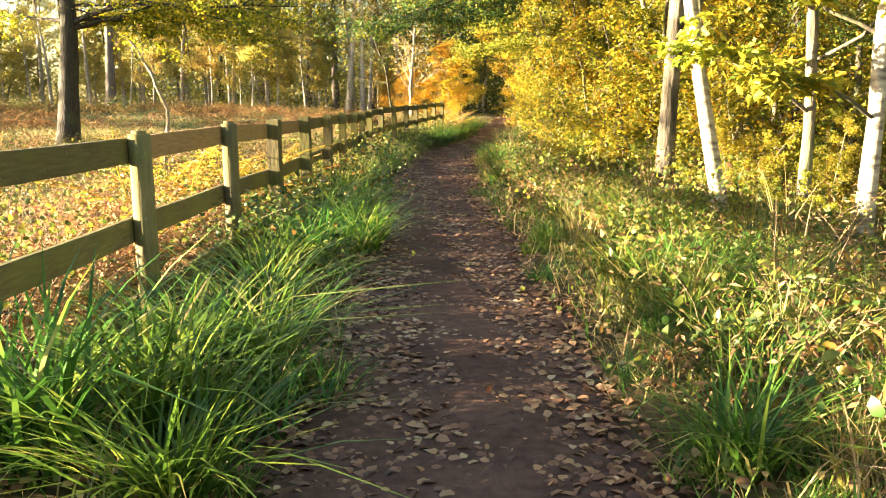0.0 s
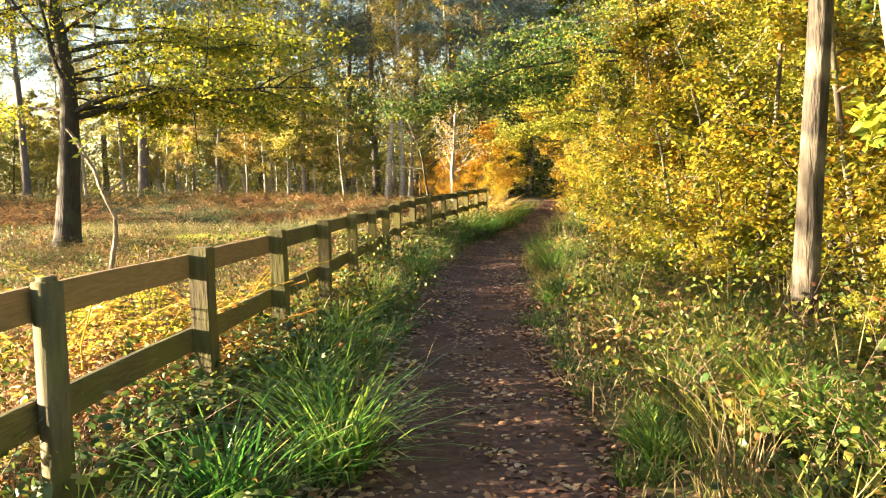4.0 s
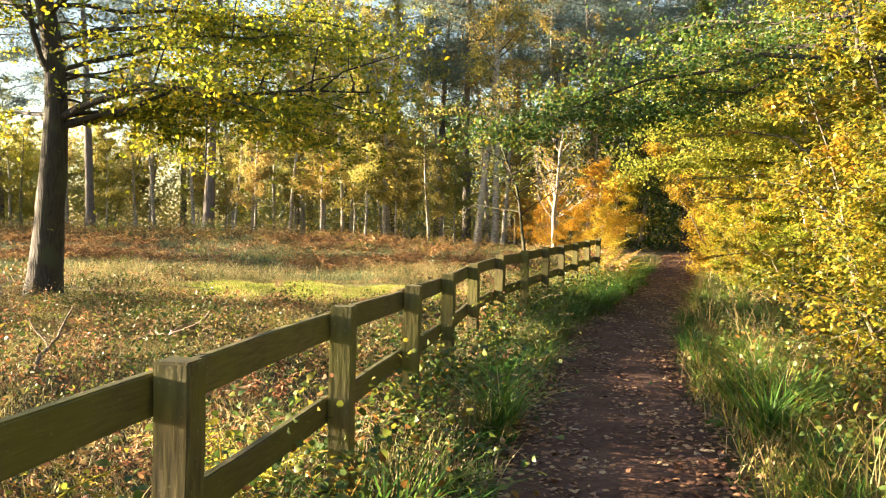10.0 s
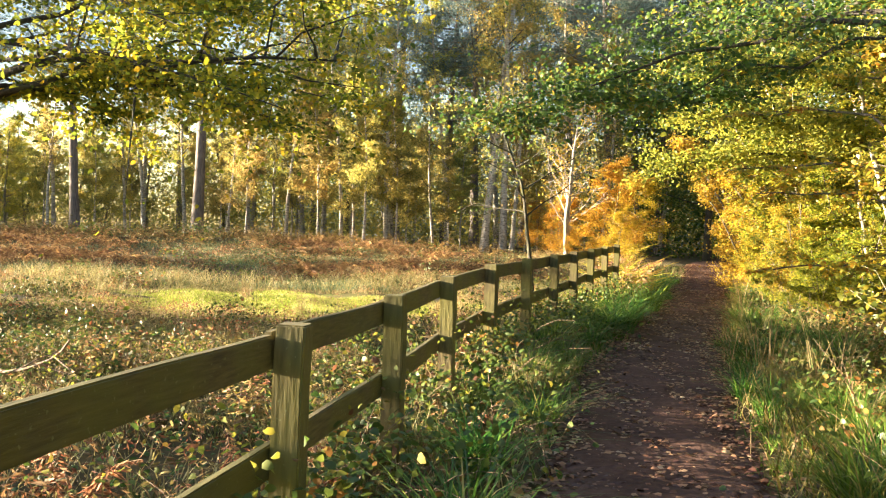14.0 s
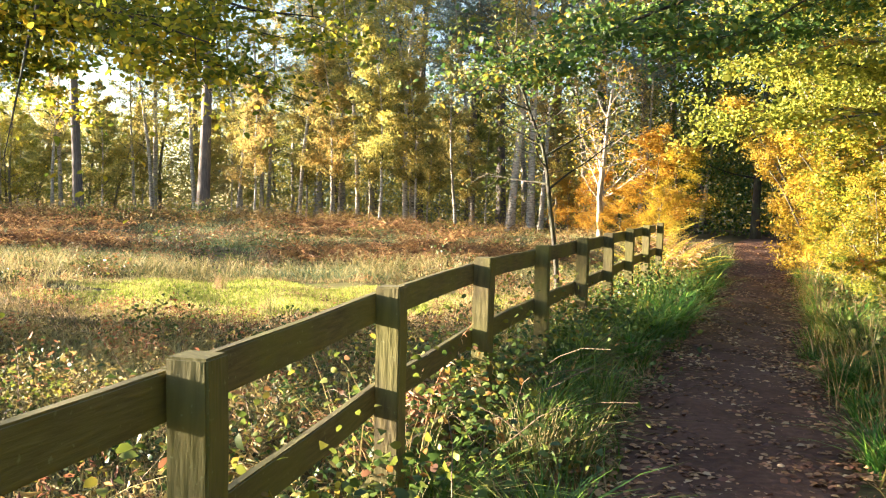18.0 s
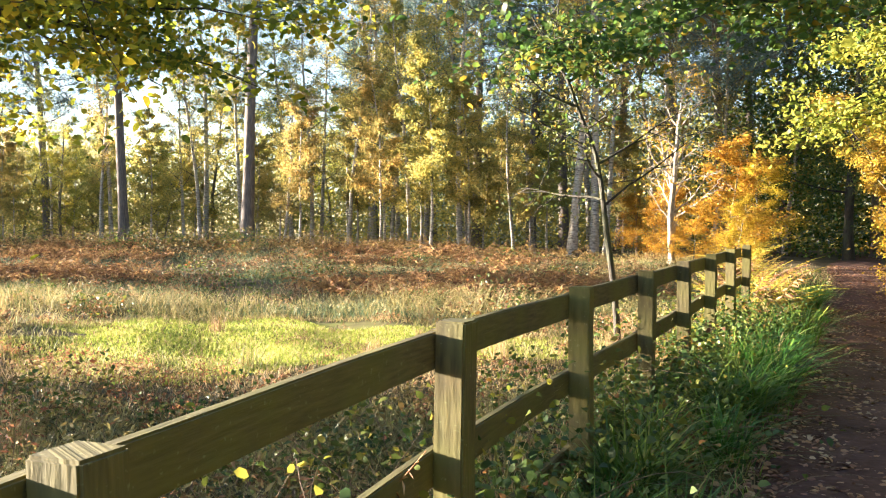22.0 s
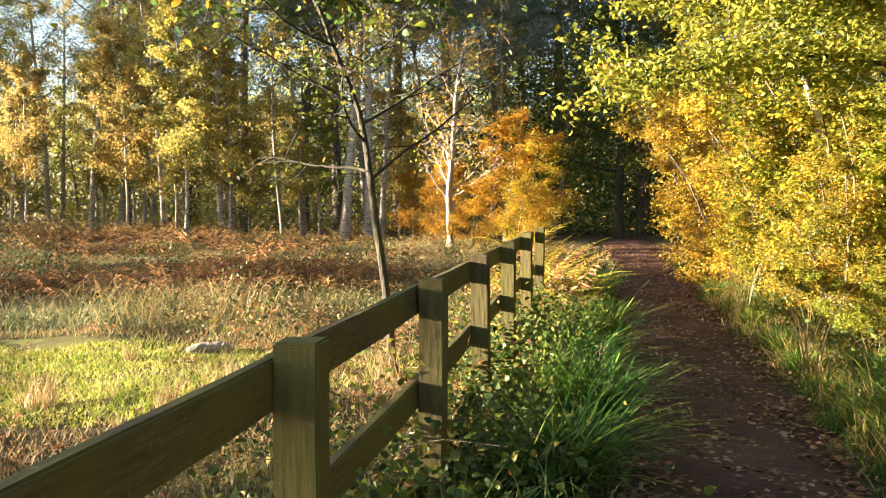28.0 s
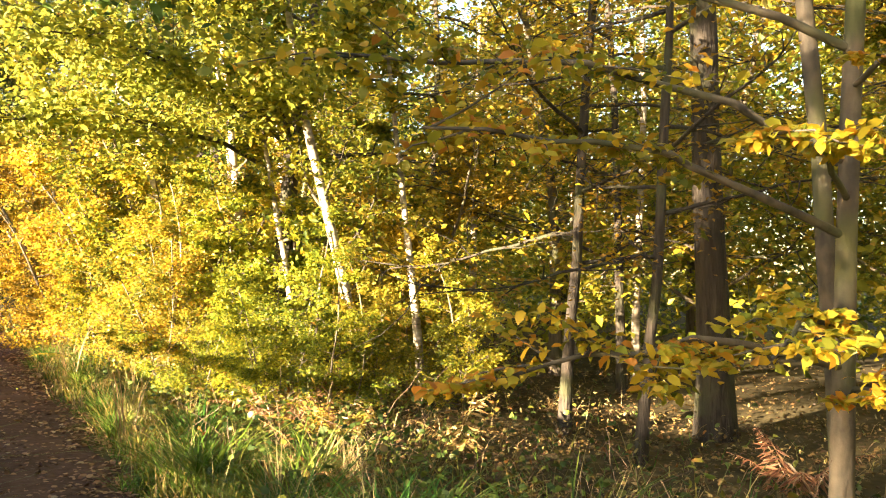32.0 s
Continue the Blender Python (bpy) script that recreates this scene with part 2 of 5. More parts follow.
M_LONGGRASS = leaf_mat("long_verge_grass", [(0, (0.05, 0.075, 0.014)), (0.45, (0.15, 0.165, 0.03)), (0.8, (0.31, 0.28, 0.06)), (1, (0.46, 0.36, 0.17))], 0.4, 0.45)
M_YBRAMBLE = leaf_mat("yellowing_bramble_leaf", [(0, (0.04, 0.08, 0.015)), (0.5, (0.12, 0.16, 0.025)), (0.86, (0.28, 0.27, 0.035)), (0.97, (0.20, 0.14, 0.05)), (1, (0.14, 0.08, 0.04))], 0.45, 0.7)
M_FLOOR = leaf_mat("wood_floor_leaf", [(0, (0.04, 0.02, 0.012)), (0.5, (0.12, 0.06, 0.028)), (0.85, (0.21, 0.11, 0.045)), (1, (0.28, 0.18, 0.08))], 0.2, 0.6)
M_RUSTFERN = leaf_mat("rust_bracken", [(0, (0.13, 0.062, 0.03)), (0.5, (0.27, 0.14, 0.058)), (1, (0.42, 0.26, 0.10))], 0.4, 0.7)
M_TWIG = bark_mat("dry_twig", (0.09, 0.06, 0.04), (0.26, 0.18, 0.11), 14.0)
M_OAKBARK = bark_mat("oak_bark", (0.017, 0.014, 0.011), (0.066, 0.054, 0.038), 8.0, strength=1.0, moss=(0.05, 0.055, 0.024))
M_PINEBARK = bark_mat("pine_bark", (0.07, 0.06, 0.055), (0.21, 0.17, 0.145), 5.0)
# the moss colour here only makes pale tan blotches on dark bark
M_ROUGHBARK = bark_mat("rough_brown_bark", (0.014, 0.012, 0.009), (0.10, 0.08, 0.056), 9.0, (3, 3, 0.5), 1.0, moss=(0.17, 0.145, 0.105))
M_GREYBARK = bark_mat("grey_bark", (0.06, 0.05, 0.036), (0.22, 0.185, 0.13), 8.0, moss=(0.14, 0.15, 0.07))
M_PALEBARK = bark_mat("pale_dead_bark", (0.20, 0.17, 0.13), (0.46, 0.41, 0.34), 8.0)
M_SAPBARK = bark_mat("sapling_bark", (0.10, 0.075, 0.05), (0.40, 0.32, 0.22), 12.0)
M_BEECHBARK = bark_mat("beech_bark", (0.03, 0.027, 0.02), (0.15, 0.125, 0.085), 5.0, (2, 2, 1.2), moss=(0.075, 0.085, 0.03))
M_BIRCH = birch_mat()
M_FENCE = fence_mat()
M_FRESH = fence_mat("newer_fence_wood", (0.14, 0.085, 0.035), (0.32, 0.20, 0.09), (0.20, 0.14, 0.05), 0.4)
M_PATH = soil_mat("brown_earth_path", [(0.30, (0.042, 0.023, 0.017)), (0.5, (0.092, 0.051, 0.038)), (0.72, (0.155, 0.092, 0.070))], 18.0, 1.2, strength=0.7)
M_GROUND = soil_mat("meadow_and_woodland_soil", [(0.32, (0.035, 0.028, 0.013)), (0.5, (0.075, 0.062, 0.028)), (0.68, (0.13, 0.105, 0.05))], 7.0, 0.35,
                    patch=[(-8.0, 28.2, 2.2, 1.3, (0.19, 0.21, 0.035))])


# ---- mesh helpers ----
rng = np.random.default_rng(7)


def mesh_np(name, V, F, material, smooth=True, uv=None):
    V, F = np.asarray(V, np.float32), np.asarray(F, np.int32)
    me = bpy.data.meshes.new(name)
    k = F.shape[1]
    me.vertices.add(len(V))
    me.vertices.foreach_set("co", V.ravel())
    me.loops.add(F.size)
    me.loops.foreach_set("vertex_index", F.ravel())
    me.polygons.add(len(F))
    me.polygons.foreach_set("loop_start", np.arange(0, F.size, k, dtype=np.int32))
    if smooth:
        me.polygons.foreach_set("use_smooth", np.ones(len(F), bool))
    if uv is not None:
        me.uv_layers.new(name="UVMap").data.foreach_set("uv", np.asarray(uv, np.float32)[F.ravel()].ravel())
    me.materials.append(material)
    me.update(calc_edges=True)
    return me


def obj(name, me, parent=None, label=""):
    ob = new(name, me)
    if parent is not None:
        ob.parent = parent
    if label:
        tagged(ob, label)
    return ob


def join(parts):
    V, F, n = [], [], 0
    for v, f in parts:
        V.append(v), F.append(f + n)
        n += len(v)
    return np.concatenate(V), np.concatenate(F)


def unit(a):
    return a / np.maximum(np.linalg.norm(a, axis=-1, keepdims=True), 1e-9)


def leaves(P, size, r, aspect=0.55, flat=0.5, droop=0.2, axis=None, oval=False):
    """Folded leaf blades with their stalk at P."""
    n = len(P)
    size = np.broadcast_to(size, n)[:, None] * r.uniform(0.65, 1.3, (n, 1))
    a = r.normal(size=(n, 3)) if axis is None else axis + r.normal(size=(n, 3)) * 0.35
    a[:, 2] = a[:, 2] * (1 - flat) - droop
    a = unit(a)
    up = unit(r.normal(size=(n, 3)) * (1 - flat * 0.7) + np.array((0, 0, flat * 1.5)))
    s = unit(np.cross(a, up))
    nn = np.cross(s, a)
    b = P
    w = size * aspect * 0.5
    if oval:
        lo, hi, tip = b + a * size * 0.25, b + a * size * 0.68, b + a * size - nn * size * r.uniform(0.02, 0.25, (n, 1))
        V = np.stack([b, lo + s * w * 0.82 + nn * w * 0.3, hi + s * w * 0.78 + nn * w * 0.25, tip, hi - s * w * 0.78 + nn * w * 0.25, lo - s * w * 0.82 + nn * w * 0.3], 1).reshape(-1, 3)
        i = np.arange(n)[:, None] * 6
        return V, np.concatenate([i + [0, 1, 5], i + [1, 2, 4], i + [1, 4, 5], i + [2, 3, 4]], 1).reshape(-1, 3)
    m = b + a * size * 0.45
    V = np.stack([b, m + s * w + nn * w * 0.35, b + a * size - nn * size * 0.12, m - s * w + nn * w * 0.35], 1).reshape(-1, 3)
    i = np.arange(n)[:, None] * 4
    F = np.concatenate([i + [0, 1, 2], i + [0, 2, 3]], 1).reshape(-1, 3)
    return V, F


def tube(pts, rad, sides=7, r=None, rough=0.0):
    pts = np.asarray(pts, float)
    rad = np.asarray(rad, float)
    k = len(pts)
    t = unit(np.gradient(pts, axis=0))
    ref = np.where(np.abs(t[:, 2:3]) > 0.9, np.array([[1.0, 0, 0]]), np.array([[0, 0, 1.0]]))
    u = unit(np.cross(t, ref))
    v = np.cross(t, u)
    ang = np.arange(sides) * 2 * np.pi / sides
    rr = rad[:, None] * (1 + (rough * r.normal(size=(k, sides)) if r is not None and rough else 0))
    V = pts[:, None] + u[:, None] * (np.cos(ang) * rr)[..., None] + v[:, None] * (np.sin(ang) * rr)[..., None]
    V = V.reshape(-1, 3)
    i, j = np.meshgrid(np.arange(k - 1), np.arange(sides), indexing="ij")
    j2 = (j + 1) % sides
    F = np.stack([i * sides + j, i * sides + j2, (i + 1) * sides + j2, (i + 1) * sides + j], -1).reshape(-1, 4)
    return V, F


def wander(start, way, length, steps, r, wob=0.12, up=0.0):
    """A crooked line from start along way."""
    p, d = np.array(start, float), unit(np.array(way, float))
    out = [p.copy()]
    for _ in range(steps):
        d = unit(d + r.normal(size=3) * wob + np.array((0, 0, up)))
        p = p + d * length / steps
        out.append(p.copy())
    return np.array(out)


def along(line, f):
    q = f * (len(line) - 1)
    i = min(int(q), len(line) - 2)
    return line[i] + (line[i + 1] - line[i]) * (q - i)


def smooth01(a, b, v):
    t = np.clip((np.asarray(v, float) - a) / (b - a), 0, 1)
    return t * t * (3 - 2 * t)


# ---- plan ----
def path_mid(y):
    return np.interp(y, [-6, 0, 5, 10, 15, 20, 25, 30, 37, 47, 60, 90], [0.35, 0.2, -0.07, -0.58, -0.90, -1.00, -0.76, -0.25, 0.40, 1.18, 2.6, 6.4])


def path_half(y):
    return 0.70 + 0.05 * np.sin(y * 0.9) + 0.04 * np.sin(y * 2.3 + 1)


def ground_z(x, y):
    x, y = np.asarray(x, float), np.asarray(y, float)
    far = 0.5 * smooth01(30, 46, y)
    d = np.abs(x - path_mid(y)) - path_half(y)
    verge = 0.06 * smooth01(0, 0.6, d)
    lump = 0.05 * np.sin(x * 0.9 + 1.3 * np.sin(y * 0.37)) * np.sin(y * 0.71 + 0.8) + 0.03 * np.sin(x * 2.7 + y * 1.9)
    bank = 0.45 * np.exp(-((y - 47.5 - 0.08 * (x + 15)) / 3.0) ** 2) * smooth01(-6, -14, x)
    return far + (verge + lump * smooth01(0.2, 1.2, d)) + bank


def graded(lo, a, b, hi, fine, n):
    g = np.geomspace(1, 60, n)
    g = np.cumsum(g) / g.sum()
    return np.concatenate([(a - (a - lo) * g)[::-1], np.arange(a, b, fine), b + (hi - b) * g])


def sheet(xs, ys, zf):
    X, Y = np.meshgrid(xs, ys)
    V = np.stack([X, Y, zf(X, Y)], -1).reshape(-1, 3)
    nx, ny = len(xs), len(ys)
    i, j = np.meshgrid(np.arange(ny - 1), np.arange(nx - 1), indexing="ij")
    F = np.stack([i * nx + j, i * nx + j + 1, (i + 1) * nx + j + 1, (i + 1) * nx + j], -1).reshape(-1, 4)
    return V, F


gv, gf = sheet(graded(-900, -14, 7, 900, 0.2, 36), graded(-700, -3, 50, 1300, 0.2, 36), ground_z)
ground = tagged(obj("ground", mesh_np("ground", gv, gf, M_GROUND)), "dry grassy meadow and brown woodland soil", "ground", kind="structure")

# the path: a strip with ragged edges
py = np.arange(-6, 60, 0.12)
pu = np.linspace(-1, 1, 17)
edge = 1 + 0.10 * np.sin(py * 3.1) * np.sin(py * 1.7 + 0.6) + 0.05 * np.sin(py * 7.3)
PX = path_mid(py)[:, None] + pu[None] * ((path_half(py) + 0.10) * edge)[:, None]
PYY = np.repeat(py[:, None], 17, 1)
PZ = ground_z(PX, PYY) * 0 + 0.5 * smooth01(30, 46, PYY) + 0.035 * (1 - pu[None] ** 4) - 0.02 * (np.abs(pu[None]) > 0.95) + 0.012 * np.sin(PX * 9 + PYY * 5) * np.sin(PYY * 3.7)
ii, jj = np.meshgrid(np.arange(len(py) - 1), np.arange(16), indexing="ij")
pf = np.stack([ii * 17 + jj, ii * 17 + jj + 1, (ii + 1) * 17 + jj + 1, (ii + 1) * 17 + jj], -1).reshape(-1, 4)
path_ob = tagged(obj("path", mesh_np("path", np.stack([PX, PYY, PZ], -1).reshape(-1, 3), pf, M_PATH)), "trodden brown earth footpath strewn with fallen leaves", "path", kind="structure")


# ---- fence ----
def post_xy(k):
    x = np.interp(k, [-2, 1, 2, 3, 4, 5, 6, 7, 8, 9, 10, 11, 12, 13, 14, 18], [-1.5, -1.75, -1.825, -1.954, -2.055, -2.146, -2.252, -2.368, -2.494, -2.591, -2.577, -2.472, -2.345, -2.214, -2.073, -1.45])
    return float(x), 4.9 + 1.7953 * (k - 1)


def post_top(k):
    return float(np.interp(k, [1, 2, 3, 6, 8, 9, 10, 12, 13, 18], [1.2, 1.21, 1.185, 1.185, 1.16, 1.185, 1.23, 1.265, 1.28, 1.42]))


def box_mesh(name, lx, ly, lz, bev, material, r=None):
    """A sawn length of wood from z 0 (or x 0) upwards, with worn edges."""
    bm = bmesh.new()
    bmesh.ops.create_cube(bm, size=1)
    bmesh.ops.scale(bm, vec=(lx, ly, lz), verts=bm.verts)
    long = max(range(3), key=lambda q: (lx, ly, lz)[q])
    cut = [e for e in bm.edges if abs((e.verts[0].co - e.verts[1].co)[long]) > 0.5 * (lx, ly, lz)[long]]
    bmesh.ops.subdivide_edges(bm, edges=cut, cuts=5, use_grid_fill=False)
    bmesh.ops.bevel(bm, geom=[e for e in bm.edges if e.is_manifold and e.calc_face_angle(0) > 0.5], offset=bev, segments=2, affect="EDGES")
    if r is not None:
        for v in bm.verts:
            q = v.co[long] / max((lx, ly, lz))
            for a in range(3):
                if a != long:
                    v.co[a] += 0.0022 * math.sin(q * 7 + r * 5 + a) + 0.0012 * math.sin(v.co[long] * 40 + r)
    uvl = bm.loops.layers.uv.new("UVMap")
    for f in bm.faces:
        for lp in f.loops:
            c = lp.vert.co
            o = [c[a] for a in range(3) if a != long]
            lp[uvl].uv = (c[long], o[0] + o[1] * 1.7)
    me = bpy.data.meshes.new(name)
    bm.to_mesh(me)
    bm.free()
    me.materials.append(material)
    return me


fence = tagged(new("fence"), "weathered three-rail wooden fence, greenish with algae, along the path", "fence")
POST_H = 1.5
post_meshes = [box_mesh("post", 0.118, 0.118, POST_H, 0.007, M_FENCE, q) for q in range(4)]
rail_meshes = [box_mesh("rail", 0.038, 1.84, 0.135, 0.006, M_FENCE, q + 0.5) for q in range(4)]
fresh_rail = box_mesh("rail", 0.038, 1.84, 0.135, 0.005, M_FRESH, 1.3)
bm = bmesh.new()
bmesh.ops.create_cone(bm, cap_ends=True, segments=16, radius1=0.062, radius2=0.058, depth=POST_H)
bmesh.ops.bevel(bm, geom=[e for e in bm.edges if abs(e.verts[0].co.z - POST_H / 2) < 1e-4 and abs(e.verts[1].co.z - POST_H / 2) < 1e-4], offset=0.02, segments=3, affect="EDGES")
uvl = bm.loops.layers.uv.new("UVMap")
for f in bm.faces:
    f.smooth = True
    for lp in f.loops:
        lp[uvl].uv = (lp.vert.co.z, math.atan2(lp.vert.co.y, lp.vert.co.x) * 0.06)
round_post = bpy.data.meshes.new("post")
bm.to_mesh(round_post)
bm.free()
round_post.materials.append(M_FENCE)
for k in range(-1, 17):
    x, y = post_xy(k)
    x2, y2 = post_xy(k + 1)
    yaw = -math.degrees(math.atan2(x2 - x, y2 - y))
    p = obj("post", round_post if k in (1, 2) else post_meshes[k % 4], fence, "round pale post" if k in (1, 2) else "")
    p.matrix_basis = pose(x, y, post_top(k) - POST_H / 2, rng.normal() * 0.6, rng.normal() * 0.6, yaw + rng.normal() * 2)
    if k < 16:
        for z in (0.105, 0.535, 0.965):
            zz = (post_top(k) + post_top(k + 1)) / 2 - z
            rise = math.degrees(math.atan2(post_top(k + 1) - post_top(k), 1.8))
            fresh = k in (1, 2, 3) and z < 0.2
            q = obj("rail", fresh_rail if fresh else rail_meshes[(k * 3 + int(z * 3)) % 4], fence, "newer tan rail" if fresh else "")
            off = Vector((-math.cos(radians(yaw)), -math.sin(radians(yaw)), 0)) * (0.080 + 0.002 * (k % 2))
            q.matrix_basis = pose((x + x2) / 2 + off.x, (y + y2) / 2 + off.y, zz, rise + rng.normal() * 0.25, 0, yaw)


# ---- trees ----
def tree(name, r, height, radius, bark, leaf, label, category="tree", lean=(0, 0), wob=0.04, limbs=10, first=0.3, spread=0.45, rise=0.35,
         twigs=9, per=40, size=0.09, cloud=0.28, flat=0.5, droop=0.15, taper=0.25, top=True, sides=9, up=0.02, stems=1, aspect=0.55, limb_up=0.03, shape=None, aim=(), aim_leaves=1.0, limb_bark=None, oval=False, aim_flat=0.35, tufts=(), aim_rise=0.0, north=9.0):
    """A tree with its base at the origin: trunk, limbs with their twigs, and a crown of single leaves along the twigs."""
    root = tagged(new(name), label, category)
    P, fine = [], []
    limb_bark = limb_bark or (M_BEECHBARK if bark == M_BIRCH else bark)
    for s in range(stems):
        way = (lean[0] + (r.normal() * 0.25 if stems > 1 else 0), lean[1] + (r.normal() * 0.25 if stems > 1 else 0), 1)
        hh = height * (1 if s == 0 else r.uniform(0.6, 0.95))
        line = wander((r.normal() * 0.15 * (stems > 1), r.normal() * 0.15 * (stems > 1), -0.15), way, hh, 14, r, wob, up)
        rad = radius * (1 - np.linspace(0, 1, 15) ** 1.1 * (1 - taper)) * (1 if s == 0 else 0.7)
        rad[0] *= 1.35
        rad[1] *= 1.08
        obj("trunk", mesh_np("trunk", *tube(line, rad, sides, r, 0.05), bark), root)
        for k in range(limbs):
            f = first + (0.97 - first) * ((k + r.uniform(0, 0.8)) / limbs)
            p0 = along(line, f)
            ang = k * 2.4 + r.uniform(-0.5, 0.5) + s
            ln = height * spread * (1 - 0.6 * (f - first) / max(1 - first, 0.01)) * r.uniform(0.7, 1.15)
            if shape:
                ln = height * spread * shape((f - first) / (1 - first)) * r.uniform(0.75, 1.15)
            way = np.array((math.cos(ang), math.sin(ang), rise + r.normal() * 0.15))
            if way[1] > north:
                continue
            br = wander(p0, way, ln, 10, r, 0.11, limb_up)
            r0 = min(radius * 0.42, 0.012 + ln * 0.011)
            obj("limb", mesh_np("limb", *tube(br, np.linspace(1, 0.4, 11) ** 2 * r0, 6), limb_bark), root)
            for q in range(twigs):
                g = 0.22 + 0.78 * (q + r.uniform()) / twigs
                side = unit(r.normal(size=3) * np.array((1, 1, 0.55)) + way * 0.5)
                tl = ln * r.uniform(0.18, 0.42)
                tw = wander(along(br, g), side, tl, 3, r, 0.25, -droop * 0.3)
                fine.append(tube(tw, np.linspace(r0 * 0.28 + 0.002, 0.002, 4), 4))
                n = max(3, int(per * r.uniform(0.5, 1.5)))
                t = r.uniform(0.1, 1.05, n)
                c = tw[0] + (tw[-1] - tw[0]) * t[:, None] + r.normal(size=(n, 3)) * cloud * np.array((1, 1, 0.55)) * tl
                P.append(c)
        if top:
            tip = line[-1]
            n = per * 3
            P.append(tip + r.normal(size=(n, 3)) * np.array((0.5, 0.5, 0.5)) * height * 0.05)
        if s == 0:
            for f, goal, many in aim:
                p0 = along(line, f + r.uniform(-0.04, 1.0) * aim_rise)
                goal = np.array(goal, float)
                ln = float(np.linalg.norm(goal - p0))
                t = np.linspace(0, 1, 9)[:, None]
                br = p0 + (goal - p0) * t + np.array((0, 0, 0.07 * ln)) * np.sin(np.pi * t) + r.normal(size=(9, 3)) * 0.015 * ln * np.sin(np.pi * t)
                r0 = min(radius * 0.4, 0.008 + ln * 0.007)
                obj("limb", mesh_np("limb", *tube(br, np.linspace(r0, 0.006, 9), 7), limb_bark), root)
                for q in range(many):
                    g = 0.3 + 0.7 * (q + r.uniform()) / many
                    side = unit(r.normal(size=3) * np.array((1, 1, 0.22)) + unit(goal - p0) * 0.8)
                    tl = ln * r.uniform(0.10, 0.24)
                    tw = wander(along(br, g), side, tl, 3, r, 0.18, -0.03)
                    fine.append(tube(tw, np.linspace(0.006, 0.002, 4), 4))
                    n = int(per * aim_leaves * r.uniform(0.6, 1.3))
                    tt = r.uniform(0.1, 1.05, n)
                    P.append(tw[0] + (tw[-1] - tw[0]) * tt[:, None] + r.normal(size=(n, 3)) * cloud * np.array((1, 1, aim_flat)) * tl * 0.7)
    for c, n, wide in tufts:
        base = np.array(c, float)
        for q in range(9):
            tw = wander(base + r.normal(size=3) * np.array((wide, wide, 0.08)) * 0.5, r.normal(size=3) * np.array((1, 1, 0.2)), wide, 3, r, 0.2)
            fine.append(tube(tw, np.linspace(0.007, 0.002, 4), 4))
            t = r.uniform(0, 1.05, n // 9)
            P.append(tw[0] + (tw[-1] - tw[0]) * t[:, None] + r.normal(size=(n // 9, 3)) * np.array((0.16, 0.16, 0.09)))
    if fine:
        tagged(obj("twig_growth", mesh_np("twig_growth", *join(fine), limb_bark), root), kind="stuff")
    P = np.concatenate(P)
    P = P[P[:, 2] > 0.15]
    obj("crown", mesh_np("crown", *leaves(P, size, r, aspect, flat, droop, oval=oval), leaf, smooth=False), root)
    return root


def put(ob, x, y, rz=0.0, s=1.0, dz=0.0, tilt=(0, 0)):
    return copy_thing(ob, pose(x, y, float(ground_z(x, y)) + dz, tilt[0], tilt[1], rz) @ Matrix.Scale(s, 4))


def set_at(ob, x, y, rz=0.0, s=1.0, dz=0.0, tilt=(0, 0)):
    ob.matrix_basis = pose(x, y, float(ground_z(x, y)) + dz, tilt[0], tilt[1], rz) @ Matrix.Scale(s, 4)
    return ob


class Kind:
    """Patterns of one kind of tree; the first use of a pattern sets down the pattern itself, later ones are copies."""

    def __init__(self, patterns, group=""):
        self.patterns, self.used, self.count = patterns, set(), 0
        for p in patterns:
            if group:
                tagged(p, group=group)

    def at(self, x, y, rz=None, s=1.0, which=None, dz=0.0, tilt=(0, 0)):
        i = self.count % len(self.patterns) if which is None else which
        self.count += 1
        rz = (x * 77 + y * 131) % 360 if rz is None else rz
        if i in self.used:
            return put(self.patterns[i], x, y, rz, s, dz, tilt)
        self.used.add(i)
        return set_at(self.patterns[i], x, y, rz, s, dz, tilt)


R = np.random.default_rng(11)
# the big oak in the meadow
oak = tree("oak_tree", R, 9.0, 0.30, M_OAKBARK, M_OAKLEAF, "spreading oak with dark trunk and yellow-green autumn leaves", wob=0.05, limbs=15, first=0.38, spread=0.66, rise=0.42,
           twigs=14, per=80, size=0.088, cloud=0.36, flat=0.45, sides=14, aspect=0.62, lean=(0.05, 0.02), limb_up=0.02, aim_leaves=1.35, aim_flat=0.4, aim_rise=0.2, north=0.45, oval=True,
           aim=((0.35, (6.3, -1.3, 2.95), 14), (0.36, (6.9, -0.2, 3.4), 14), (0.34, (5.6, 1.0, 3.0), 14), (0.36, (4.8, 1.2, 2.9), 12), (0.38, (5.6, -2.6, 3.7), 12), (0.37, (5.9, 1.5, 3.5), 14), (0.35, (4.6, 0.6, 3.7), 12), (0.38, (4.8, 1.8, 4.9), 12), (0.39, (-4.5, 2.5, 3.3), 12), (0.46, (5.2, 2.2, 4.8), 14), (0.36, (3.0, 0.9, 3.1), 10), (0.33, (2.5, 1.2, 2.8), 10), (0.40, (3.4, 1.6, 4.6), 12), (0.38, (1.3, 0.9, 3.6), 10), (0.47, (5.8, 3.6, 5.6), 16), (0.53, (4.6, 1.2, 6.2), 14), (0.49, (6.0, 1.0, 4.9), 14), (0.5, (-4.6, -1.0, 4.4), 12), (0.55, (-3.6, 2.2, 5.3), 12), (0.6, (-5.0, 1.2, 6.2), 12), (0.6, (-3.0, -2.6, 6.0), 12), (0.7, (-3.4, 0.8, 7.2), 12)))
